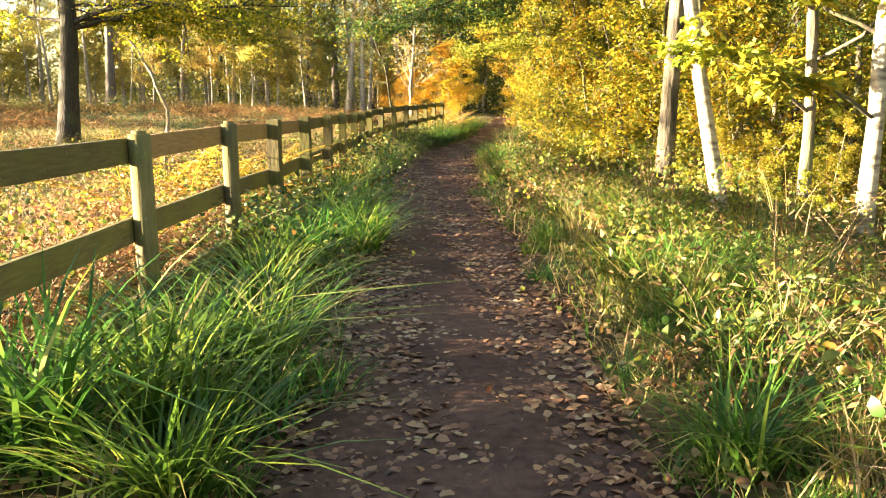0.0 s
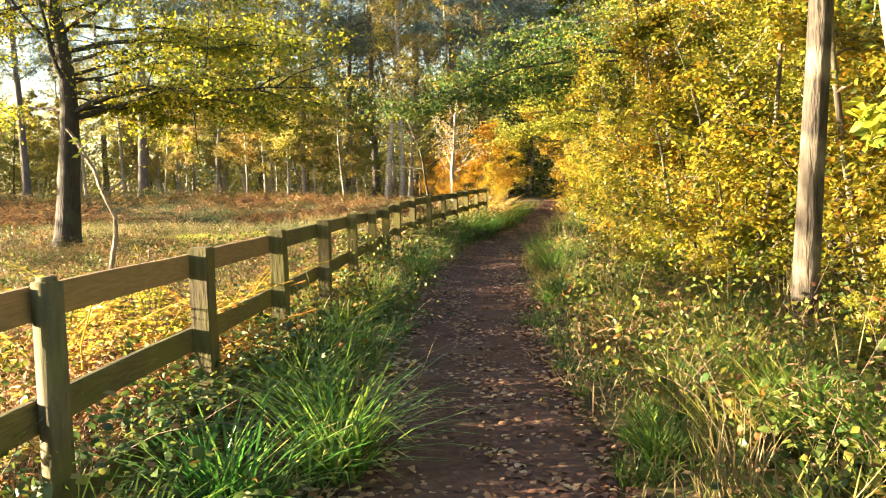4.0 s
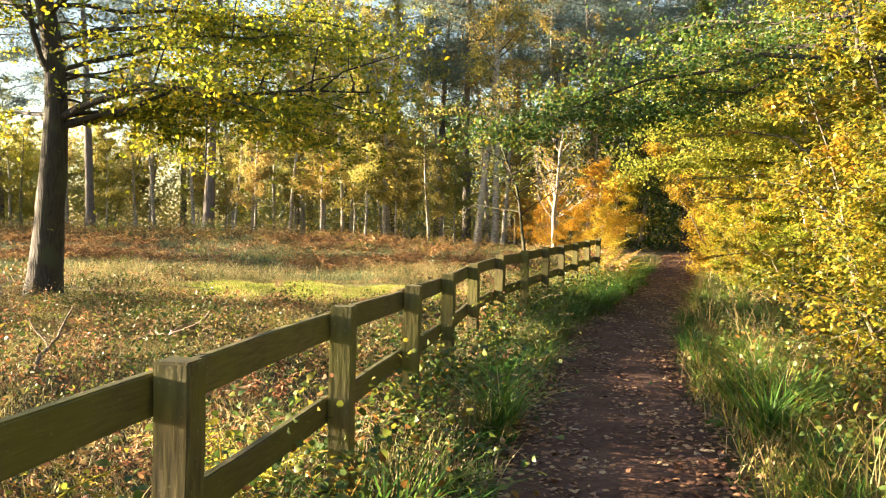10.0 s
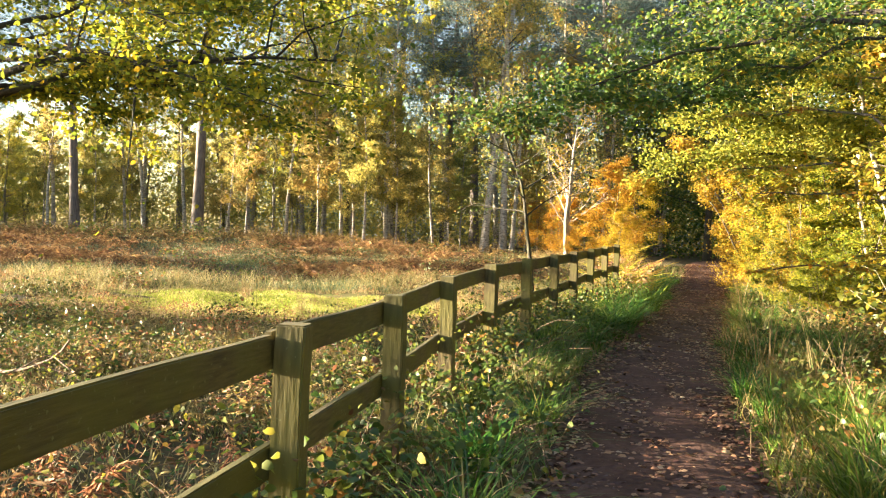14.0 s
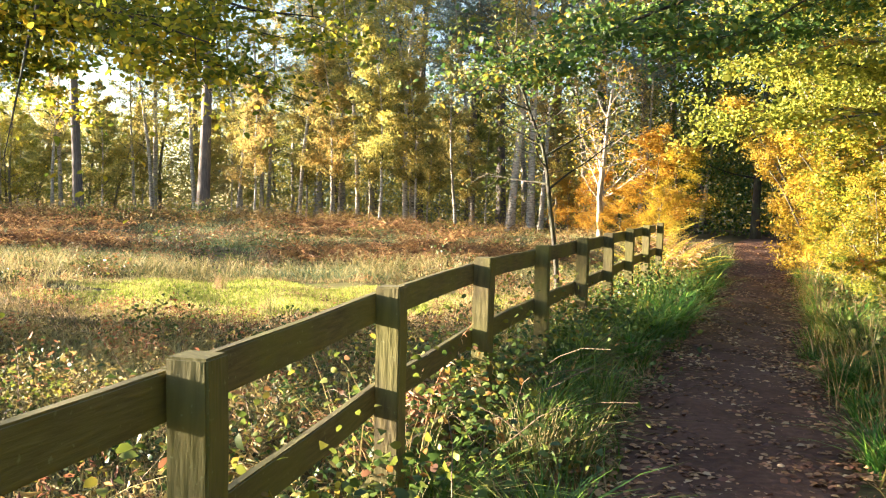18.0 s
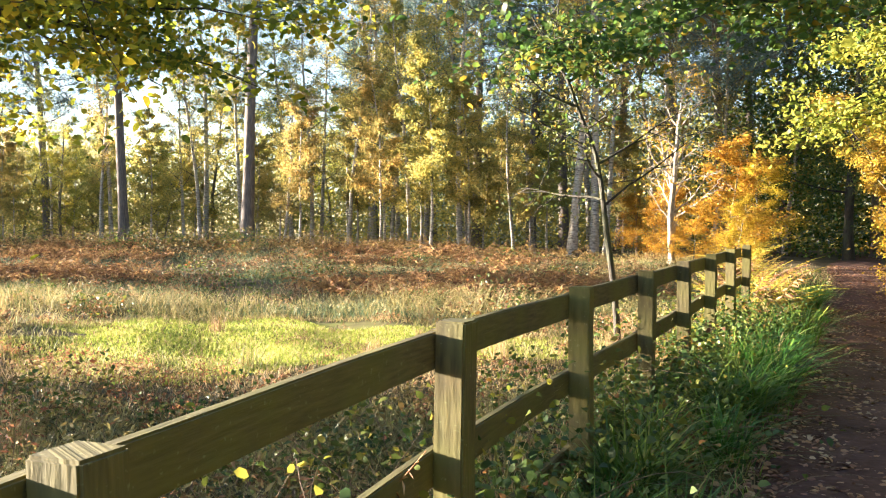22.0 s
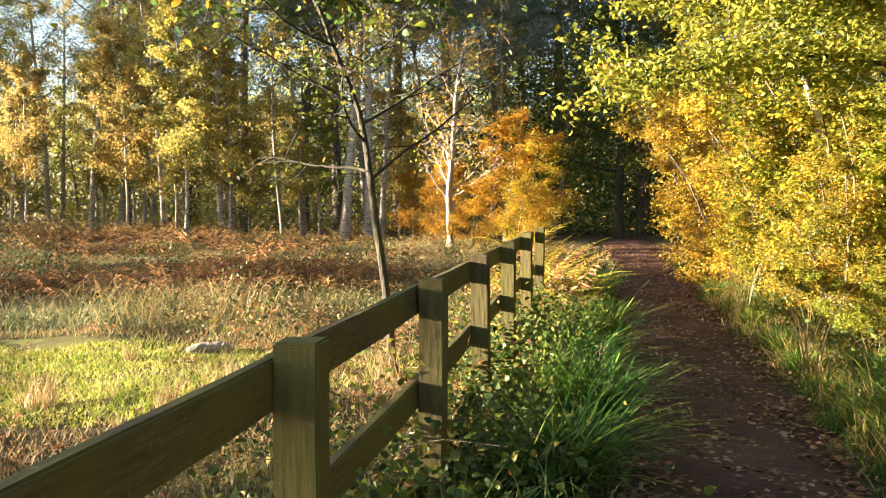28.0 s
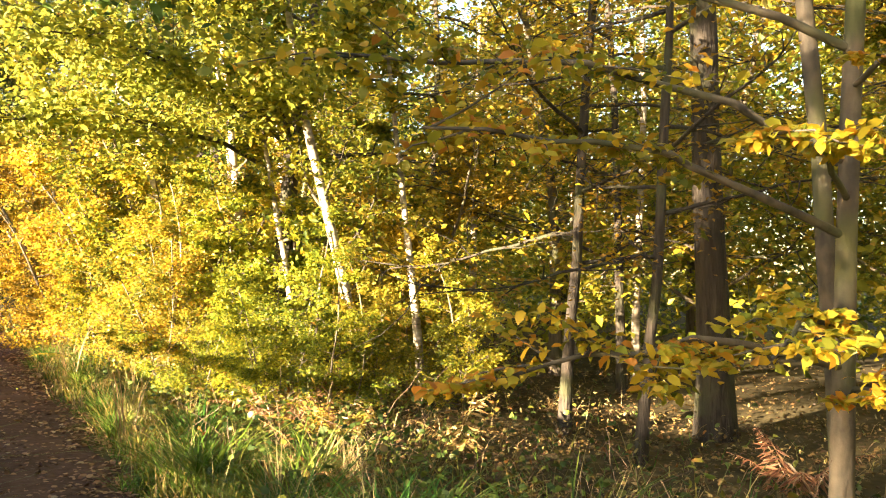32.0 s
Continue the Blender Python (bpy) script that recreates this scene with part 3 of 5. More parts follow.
set_at(oak, -11.8, 23.8, 0)

pines = Kind([tree("pine_tree", R, 21.0, 0.30, M_PINEBARK, M_NEEDLE, "tall pine with bare trunk and blue-green needles high up", wob=0.015, limbs=28, first=0.42 + 0.05 * k, spread=0.19, rise=0.12,
                   twigs=9, per=95, size=0.27, cloud=0.26, flat=0.3, droop=0.0, taper=0.3, aspect=0.16, shape=lambda f: 0.6 + 0.9 * math.sin(math.pi * min(1, f * 0.8 + 0.15))) for k in range(3)], "pines behind the meadow")
birches = Kind([tree("birch_tree", R, 14.0, 0.13, M_BIRCH, M_BIRCHLEAF, "slender white-barked birch with thin yellowing leaves", wob=0.03, limbs=18, first=0.30, spread=0.17, rise=0.7,
                     twigs=8, per=48, size=0.10, cloud=0.34, flat=0.35, droop=0.45, taper=0.15) for k in range(3)], "birches behind the meadow")
young = Kind([tree("young_birch", R, 7.5, 0.06, M_BIRCH, M_BIRCHLEAF, "young birch with a full pale yellow crown", wob=0.03, limbs=16, first=0.26, spread=0.22, rise=0.6,
                   twigs=9, per=95, size=0.09, cloud=0.36, flat=0.35, droop=0.5, taper=0.2) for k in range(3)], "young birches at the wood's edge")
maples = Kind([tree("broadleaf_tree", R, 9.0, 0.11, M_GREYBARK, M_LIME, "young broadleaf tree with yellow-green autumn leaves", wob=0.05, limbs=16, first=0.14, spread=0.32, rise=0.35,
                    twigs=11, per=75, size=0.10, cloud=0.32, flat=0.65) for k in range(2)], "yellow-green trees of the wood")
golds = Kind([tree("golden_bush_tree", R, 6.0, 0.05, M_GREYBARK, M_GOLD, "bushy tree with golden autumn leaves beside the path", wob=0.06, limbs=11, first=0.08, spread=0.30, rise=0.4,
                   twigs=10, per=44, size=0.09, cloud=0.36, flat=0.65, stems=3, oval=True) for k in range(2)], "golden bushes beside the path")
limes = Kind([tree("hazel_bush", R, 4.6, 0.04, M_GREYBARK, M_LIME, "hazel bush with lime-yellow leaves beside the path", wob=0.06, limbs=10, first=0.08, spread=0.32, rise=0.4,
                   twigs=9, per=40, size=0.09, cloud=0.36, flat=0.65, stems=3, oval=True) for k in range(2)], "hazel bushes beside the path")
darks = Kind([tree("woodland_tree", R, 13.0, 0.18, M_OAKBARK, M_OAKDARK, "woodland tree with dark green leaves turning yellow", wob=0.04, limbs=17, first=0.2, spread=0.3, rise=0.3,
                   twigs=11, per=85, size=0.135, cloud=0.32, flat=0.5) for k in range(2)], "dark trees of the wood")
oranges = Kind([tree("orange_beech", R, 5.5, 0.06, M_GREYBARK, M_ORANGE, "small beech with bright orange leaves in flat layers", wob=0.05, limbs=16, first=0.12, spread=0.5, rise=0.15,
                     twigs=10, per=85, size=0.11, cloud=0.3, flat=0.8)], "orange beeches at the path's end")
rusts = Kind([tree("rusty_bush", R, 5.5, 0.05, M_GREYBARK, M_BRONZE, "bush with withered golden-brown leaves", wob=0.06, limbs=10, first=0.06, spread=0.32, rise=0.35,
                   twigs=9, per=60, size=0.09, cloud=0.34, flat=0.5, stems=3)], "rusty bushes beside the path")

# wood beyond the meadow
for x, y, s in ((-40.0, 56.0, 0.8), (-45.0, 53.5, 0.85), (-51.0, 57.0, 0.9), (-13.5, 64.0, 1.1), (-17.5, 66.5, 1.15), (-11.0, 61.0, 1.0), (-3.2, 56.5, 0.95), (-0.6, 60.0, 1.0), (-21.7, 48.6, 1.0), (-29.5, 50.2, 1.02), (-31, 36.6, 0.95), (-41, 47.5, 0.95), (-24, 66, 1.1), (-33, 66, 0.95), (-6, 62, 1.1), (-2, 66, 1.1),
                (-9.5, 70, 1.2), (-24, 76, 1.2), (-28, 78, 1.15), (3, 58, 1.05), (7, 66, 1.1), (-4, 80, 1.2), (5, 76, 1.2)):
    pines.at(x, y, s=s)
for x, y, s, tx in ((-8.3, 50.1, 1.4, 3), (-7.5, 50.4, 1.25, 1), (-27.1, 68.5, 1.0, 0), (-21.5, 60.5, 1.0, -3), (-20.6, 62.0, 0.95, 2), (-16.6, 61.8, 0.75, 2), (-14.9, 57.5, 0.8, 1), (-24.5, 57, 0.8, -1),
                    (-18.6, 56.5, 0.85, 1), (-12.0, 58.5, 0.75, 1), (-5.6, 57.5, 0.9, 2), (-3.4, 55, 0.85, -1), (-31, 58.5, 0.9, 2), (-34.5, 55, 0.8, 0), (-25.8, 62.5, 0.95, 1), (-10, 63, 1.0, 1), (-7, 66, 1.0, -1), (-0.6, 59, 0.9, 1), (-16.0, 52.6, 0.6, 2), (-19.2, 53.0, 0.7, -2), (-22.2, 52.4, 0.6, 1), (-25.2, 53.6, 0.65, 3), (-28.0, 54.0, 0.7, -1), (-11.4, 53.0, 0.6, -2), (-13.6, 52.4, 0.7, 3), (-33.0, 52.6, 0.6, 1), (-37.6, 54.0, 0.7, -2), (-7.4, 52.4, 0.65, 2), (-40.5, 50.5, 0.6, 1), (-30.2, 55.6, 0.75, 2), (-17.4, 58.0, 0.8, -1), (-23.0, 56.4, 0.75, 1), (-5.0, 53.4, 0.6, -1)):
    birches.at(x, y, s=s, tilt=(0, -tx * 1.6))
for x, y, s in ((-13.6, 49.0, 1.1), (-12.3, 49.8, 0.95), (-19.2, 48.6, 0.85), (-16.4, 50.4, 0.95), (-10.2, 51.2, 0.7), (-15.0, 51.4, 1.05), (-17.6, 53.5, 1.0), (-14.4, 55.5, 1.1), (-13.0, 53.8, 0.85), (-20.0, 55.5, 0.9), (-23.4, 54.0, 0.8), (-26.3, 56.5, 1.0), (-31.5, 54.5, 0.9), (-36, 56, 1.1), (-39, 52, 1.0), (-10.8, 56.5, 0.8),
                (-6.4, 54.0, 0.7), (-33.5, 61, 1.1), (-28.8, 60.5, 1.0), (-44, 54, 1.0), (-49, 50, 0.95), (-47, 58, 1.1), (-53, 55, 1.1), (-42, 60, 1.1), (-36.5, 50.5, 0.6), (-56, 47, 0.9), (-16, 66, 1.2), (-23, 63, 1.1), (-8, 61, 1.0), (-38, 63, 1.2)):
    young.at(x, y, s=s)
for x, y, s in ((-44, 64, 0.85), (-49, 60, 0.8), (-54, 64, 0.9), (-40, 67, 0.9), (-30, 72, 1.1), (-15, 70, 1.1), (-23, 72, 1.2), (-8, 70, 1.1), (0, 72, 1.2)):
    (darks if int(x) % 2 else maples).at(x, y, s=s)

# wood on the other side of the path
for x, y, s in ((3.6, 17.8, 0.8), (3.4, 21.0, 0.75), (5.2, 19.5, 1.0), (6.6, 22.6, 0.9), (8.5, 21.0, 1.0), (7.6, 30.5, 1.0), (10.5, 26.5, 1.1), (5.4, 35.5, 0.9), (8.5, 35.0, 1.1), (11.5, 31, 1.1), (12, 20, 1.1), (9, 40, 1.1), (8.2, 7.5, 0.9), (12.5, 27.2, 1.1), (10.0, 24.6, 0.95), (15.5, 29.0, 1.2), (9.2, 29.0, 1.0), (14.0, 24.0, 1.1)):
    maples.at(x, y, s=s)
for x, y, s in ((2.6, 33.6, 0.9), (2.8, 36.8, 1.0), (3.0, 40.2, 1.0), (1.9, 19.4, 0.75), (2.0, 18.0, 0.7), (2.5, 13.6, 0.8), (2.0, 15.4, 0.75), (3.2, 12.4, 0.9), (1.9, 16.8, 0.65), (1.75, 31.2, 0.5), (2.4, 32.4, 0.7), (1.7, 34.6, 0.55)):
    golds.at(x, y, s=s)
for x, y, s in ((2.3, 20.3, 0.7), (2.9, 30.8, 0.7), (3.6, 31.6, 0.85), (4.5, 30.6, 0.8), (2.5, 31.8, 0.5), (3.6, 32.8, 0.9), (4.3, 13.2, 0.5), (3.2, 11.6, 0.3), (4.3, 10.9, 0.35), (5.6, 10.6, 0.45), (2.5, 13.4, 0.35), (4.6, 12.6, 0.4), (6.2, 13.2, 0.8), (6.0, 10.4, 0.6), (2.0, 30.9, 0.5), (2.6, 15.6, 0.55), (2.3, 16.9, 0.6), (4.4, 29.6, 0.6), (3.2, 18.9, 0.9), (2.0, 28.6, 0.5), (2.6, 28.3, 0.55), (3.1, 28.6, 0.6), (1.6, 29.6, 0.45), (3.9, 28.0, 0.6), (2.6, 29.4, 0.75), (2.7, 8.9, 0.24), (3.1, 8.3, 0.22), (2.2, 9.3, 0.22), (3.0, 10.6, 0.5), (3.6, 9.6, 0.35), (1.7, 12.6, 0.3), (1.5, 14.6, 0.35)):
    limes.at(x, y, s=s)
for x, y, s in ((6.5, 42, 1.0), (4.2, 47, 0.9), (8, 48, 1.0), (5, 54, 1.0), (1.5, 53, 0.9), (12, 44, 1.1), (13, 36, 1.1), (14, 26, 1.0), (14, 16, 1.0), (9, 54, 1.1), (3.5, 50.5, 0.7), (12, 1, 1.0), (7.6, 12.2, 0.7), (6.0, 17.4, 0.75), (8.6, 16.0, 0.85), (10.5, 12.0, 0.9)):
    darks.at(x, y, s=s)
for x, y, s in ((2.7, 42.0, 1.0), (2.3, 38.0, 0.9), (2.5, 35.2, 0.7), (1.6, 35.8, 0.6), (1.9, 33.2, 0.5), (4.9, 31.5, 0.8), (2.6, 40.0, 0.95)):
    rusts.at(x, y, s=s)
for x, y, s in ((-2.6, 45.5, 0.72), (-4.4, 47.5, 0.7), (-1.6, 48.5, 0.9), (-3.4, 43.6, 0.5), (-6.0, 50.0, 0.65), (-2.2, 42.5, 0.5)):
    oranges.at(x, y, s=s)
for x, y, s in ((-45, 50, 0.75), (-51, 46, 0.7), (-56, 51, 0.85), (-61, 45, 0.8), (-66, 52, 1.0), (-48, 55, 0.9), (-60, 58, 1.05), (-70, 44, 0.9), (-40, 57, 0.8), (-54, 41, 0.6), (-37, 60.5, 0.9), (-64, 38, 0.75), (-72, 58, 1.1), (-43, 63, 1.0), (-33, 57.5, 0.7), (-36, 53, 0.85), (-46, 60, 1.1), (-33, 62, 1.2), (-58, 62, 1.1), (-28, 63, 1.2)):
    maples.at(x, y, s=s)
# trees out of view, added behind and on the sun's side to cast shade
for x, y, s in ((-14, 0.6, 0.5), (-16, -4, 0.8), (-20, 10.6, 0.9), (-22, 14.2, 0.62), (-24, 19.2, 0.8), (-21.5, 20.4, 0.55), (-27, 21.6, 0.6), (-27, -12, 0.9), (4, -8, 1.0), (-5, -12, 1.0), (-43, 34.0, 0.8), (-46, 38.5, 0.7), (-41, 31.0, 0.7)):
    darks.at(x, y, s=s)

# single trunks among the bushes
def lone(name, seed, x, y, h, rad, bark, leaf, label, lean, first=0.45, limbs=9, **kw):
    opt = dict(twigs=8, per=50, size=0.10, cloud=0.3, spread=0.2, rise=0.5, wob=0.025, taper=0.3, up=0.0)
    opt.update(kw)
    t = tree(name, np.random.default_rng(seed), h, rad, bark, leaf, label, lean=lean, first=first, limbs=limbs, **opt)
    return set_at(t, x, y, 0)


lone("leaning_birch", 1, 2.31, 8.4, 9, 0.075, M_BIRCH, M_BIRCHLEAF, "pale leaning birch trunk at the wood's edge", (-0.23, 0.02), 0.5)
lone("rough_trunked_tree", 2, 2.24, 11.1, 11, 0.105, M_ROUGHBARK, M_LIME, "rough grey-brown tree with broken bark and peeling strips", (0.0, 0.0), 0.3, 12, aim=((0.3, (-2.0, 1.5, 4.1), 26), (0.4, (-2.2, 4.0, 4.7), 26), (0.35, (1.5, -2.5, 4.0), 18)), aim_leaves=1.3)
lone("slim_grey_tree", 3, 3.15, 8.95, 8, 0.065, M_GREYBARK, M_LIME, "slim grey tree with lime-green leaves", (0.0, 0.02), 0.25, 12, aim=((0.16, (-1.5, -1.0, 1.7), 10), (0.28, (-1.3, -1.5, 2.8), 10), (0.22, (1.2, -1.2, 2.2), 10), (0.36, (-1.2, 0.6, 3.4), 9)))
lone("pale_birch", 4, 3.46, 8.3, 9, 0.08, M_BIRCH, M_LIME, "pale birch trunk with sprays of lime leaves", (0.0, 0.0), 0.22, 12, aim=((0.14, (-1.3, -0.8, 1.5), 10), (0.22, (-1.5, 0.4, 2.4), 10), (0.30, (-1.2, -1.2, 3.3), 10)))
lone("grey_tree", 5, 2.6, 20.9, 10, 0.11, M_GREYBARK, M_GOLD, "grey-barked tree among golden bushes", (0.0, 0.0), 0.38, 10)
CAM_L = (-0.814, 0.58)
for k, (px, d, sl, h, rad) in enumerate(((-0.262, 13, 0.38, 8, 0.085), (-0.185, 13.5, 0.2, 9, 0.10), (-0.132, 13.5, 0.2, 9, 0.09), (-0.062, 10.2, 0.32, 7.5, 0.09), (-0.128, 10.6, 0.3, 5.5, 0.06),
                                         (0.0, 10.5, 0.2, 6, 0.07), (-0.42, 18, 0.25, 8, 0.07), (-0.22, 18, 0.2, 9, 0.08), (0.05, 15, 0.05, 9, 0.09), (0.24, 13, 0.0, 9, 0.08), (0.17, 17, 0.1, 9, 0.08))):
    bx, by = -1.78 + d * (0.58 + px * 0.814), 20.76 + d * (0.814 - px * 0.58)
    lone("slanting_birch", 20 + k, bx, by, h * 0.85, rad * 0.85, M_BIRCH, M_LIME if k % 2 else M_GOLD, "white birch stem leaning among sunlit bushes", (CAM_L[0] * sl * 0.7, CAM_L[1] * sl * 0.7), 0.28, 11, per=38, size=0.085)
# dark oak that reaches over the path
over = tree("overhanging_oak", np.random.default_rng(40), 11.0, 0.165, M_OAKBARK, M_OAKDARK, "dark-trunked oak whose long limbs reach over the path", wob=0.03, limbs=6, first=0.5, spread=0.4, rise=0.3,
            twigs=9, per=34, size=0.10, cloud=0.30, flat=0.5, sides=14, aspect=0.65,
            aim_leaves=1.5, oval=True, tufts=(((-8.3, 1.5, 3.55), 460, 0.6), ((-9.2, 1.7, 3.5), 420, 0.6), ((-6.2, 1.2, 3.7), 420, 0.6), ((-7.0, 1.4, 3.75), 360, 0.6), ((-5.2, 2.4, 4.0), 380, 0.7), ((-8.0, 3.4, 4.5), 420, 0.7), ((-7.0, 3.2, 4.4), 360, 0.7)), aim=((0.42, (-9.3, 1.6, 3.5), 36), (0.41, (-6.6, 1.2, 3.65), 30), (0.44, (-8.0, 3.4, 4.5), 28), (0.46, (-7.0, 5.0, 5.8), 20), (0.5, (-4.4, 6.5, 6.0), 16), (0.45, (-5.0, 4.0, 5.2), 18)))
set_at(over, 5.35, 25.9, 0)
green_oak = tree("green_oak", np.random.default_rng(44), 9.0, 0.14, M_OAKBARK, M_GREENOAK, "oak with bright lobed green-yellow leaves leaning to the path", wob=0.04, limbs=12, first=0.35, spread=0.36, rise=0.3,
                 twigs=11, per=78, size=0.085, cloud=0.3, flat=0.5, oval=True, aim_leaves=1.6, aim_flat=0.6, aim=((0.34, (-4.2, -1.4, 2.9), 26), (0.38, (-3.6, -2.2, 3.7), 24), (0.42, (-3.8, -0.2, 4.0), 24), (0.46, (-2.8, -2.8, 4.6), 24), (0.36, (-1.6, -3.2, 3.6), 22), (0.5, (-4.0, -0.8, 5.0), 22), (0.4, (-0.4, -3.0, 4.4), 20), (0.55, (-2.2, 1.6, 5.4), 20)))
set_at(green_oak, 3.3, 31.3, 0)
beech = tree("young_beech", np.random.default_rng(47), 8.5, 0.056, M_BEECHBARK, M_BEECHLEAF, "young beech with low flat sprays of yellow and orange leaves", wob=0.015, limbs=8, first=0.5, spread=0.3, rise=0.15,
             twigs=8, per=52, size=0.055, cloud=0.20, flat=0.65, droop=0.08, sides=12, aspect=0.7, aim_flat=0.2, oval=True,
             aim=((0.15, (-2.0, 0.1, 1.15), 9), (0.17, (-1.3, -0.5, 1.25), 9), (0.13, (-0.7, -0.7, 1.05), 6), (0.22, (-2.1, 0.4, 2.05), 10), (0.24, (-1.3, -0.5, 2.0), 9), (0.26, (-2.4, 0.9, 2.35), 9), (0.3, (-0.8, -0.9, 2.35), 4), (0.32, (-2.4, 1.4, 3.1), 8), (0.36, (-1.4, -0.4, 3.3), 8)))
set_at(beech, 2.27, 22.95, 0)
lone("slim_beech", 48, 2.88, 23.26, 8, 0.06, M_BEECHBARK, M_GOLD, "slim second beech stem beside the first", (0.0, 0.0), 0.5, 8, per=20, size=0.075)
bronze = tree("bronze_beech", np.random.default_rng(49), 8.5, 0.06, M_OAKBARK, M_BRONZE, "slender beech with layered bronze-brown leaves in the wood", wob=0.03, limbs=20, first=0.2, spread=0.38, rise=0.12,
              twigs=10, per=26, size=0.075, cloud=0.26, flat=0.85, aspect=0.6)
set_at(bronze, 4.3, 26.9, 0)
put(bronze, 3.7, 25.4, 40, 0.85)
put(bronze, 7.2, 28.8, 150, 1.15)
put(bronze, 8.4, 25.6, 250, 1.1)
put(bronze, 6.4, 32.5, 80, 1.2)

# saplings behind the fence, the pale dead tree
sap = tree("crooked_sapling", np.random.default_rng(116), 2.5, 0.032, M_SAPBARK, M_LIME, "thin crooked bare sapling behind the fence", wob=0.20, limbs=4, first=0.6, spread=0.2, rise=0.5, twigs=3, per=3, size=0.07, taper=0.5, top=False, up=0.16, lean=(0.06, 0.0))
set_at(sap, -4.59, 12.13, 0)
sap2 = tree("small_rowan", np.random.default_rng(116), 4.4, 0.042, M_OAKBARK, M_OAKDARK, "small crooked tree with thin green leaves behind the fence", wob=0.10, limbs=13, first=0.4, spread=0.40, rise=0.4, twigs=9, per=9, size=0.06, taper=0.3, up=0.05, lean=(-0.25, 0.0))
set_at(sap2, -3.05, 28.1, 0)
dead = tree("pale_bare_tree", np.random.default_rng(55), 6.0, 0.11, M_PALEBARK, M_ORANGE, "pale forked tree with nearly bare branches", wob=0.07, limbs=14, first=0.28, spread=0.34, rise=1.1, twigs=9, per=3, size=0.10, taper=0.2, stems=2)
set_at(dead, -4.0, 44.0, 0)


# far woods, which nobody could count
def far_wood(name, seed, n, box, size, leaf, label, hem):
    r = np.random.default_rng(seed)
    c = r.uniform(size=(n // 40, 3)) * (np.array(box[1]) - box[0]) + box[0]
    P = np.repeat(c, 40, 0) + r.normal(size=(n // 40 * 40, 3)) * np.array((1.6, 1.6, hem))
    P = P[P[:, 2] > 0.2]
    return tagged(obj(name, mesh_np(name, *leaves(P, size, r, 0.6, 0.4, 0.1), leaf, smooth=False)), label, "woods", kind="stuff")


far_wood("far_dark_woods", 60, 120000, ((-40, 84, 0), (60, 104, 13)), 0.42, M_NEEDLE, "far dark pine woods behind the trees", 1.6)
far_wood("far_golden_woods", 61, 90000, ((-70, 72, 0), (30, 88, 9)), 0.3, M_BIRCHLEAF, "far golden undergrowth of the woods", 1.0)
far_wood("side_woods", 62, 70000, ((18, -10, 0), (40, 84, 14)), 0.34, M_OAKDARK, "dense green and yellow woods beside the path", 1.4)
far_wood("side_golden_woods", 63, 100000, ((9, 4, 0), (20, 52, 6)), 0.17, M_LIME, "yellow-green undergrowth of the woods", 0.9)
far_wood("west_woods", 64, 110000, ((-105, 40, 0), (-56, 84, 10)), 0.3, M_BIRCHLEAF, "hazy yellow-green woods beyond the meadow", 1.2)
far_wood("end_woods", 65, 40000, ((-3, 56, 0), (16, 66, 9)), 0.21, M_OAKDARK, "dark green woods at the end of the path", 1.0)
far_wood("wood_edge_scrub", 66, 30000, ((-60, 55, 0), (-2, 70, 3.2)), 0.15, M_BIRCHLEAF, "low golden scrub under the birches", 0.6)


# ---- low plants ----
def blades(P, h, r, width=0.008, lean=0.5, curl=0.5, seg=3):
    """Grass blades: tapering ribbons that bend over."""
    n = len(P)
    h = np.broadcast_to(h, n) * r.uniform(0.6, 1.25, n)
    a = r.uniform(0, 2 * np.pi, n)
    d = np.stack([np.cos(a), np.sin(a), np.zeros(n)], 1)
    w = np.stack([-np.sin(a), np.cos(a), np.zeros(n)], 1) * (width * r.uniform(0.7, 1.4, n))[:, None]
    le = lean * r.uniform(0.2, 1.3, n)
    cu = curl * r.uniform(0.2, 1.5, n)
    V = []
    for i in range(seg + 1):
        t = i / seg
        out = (le * t + cu * t * t) * h
        up = h * (t - 0.35 * cu * t ** 3)
        c = P + d * out[:, None] + np.array((0, 0, 1)) * up[:, None]
        k = (1 - t ** 1.5)
        V += [c - w * k, c + w * k] if i < seg else [c]
    V = np.stack(V, 1)
    m = V.shape[1]
    base = np.arange(n)[:, None] * m
    F = []
    for i in range(seg):
        q = 2 * i
        if i < seg - 1:
            F += [base + [q, q + 1, q + 3], base + [q, q + 3, q + 2]]
        else:
            F += [base + [q, q + 1, q + 2]]
    return V.reshape(-1, 3), np.stack(F, 1).reshape(-1, 3)


def tussock(name, seed, n, h, rad, leaf, label, category, group, width=0.0075, lean=0.4, curl=0.9):
    r = np.random.default_rng(seed)
    a, q = r.uniform(0, 2 * np.pi, n), np.sqrt(r.uniform(0, 1, n)) * rad
    P = np.stack([np.cos(a) * q, np.sin(a) * q, np.full(n, -0.03)], 1)
    root = tagged(new(name), label, category, group)
    tagged(obj("blade_growth", mesh_np("blade_growth", *blades(P, h, r, width, lean, curl, 4), leaf), root), kind="stuff")
    return root


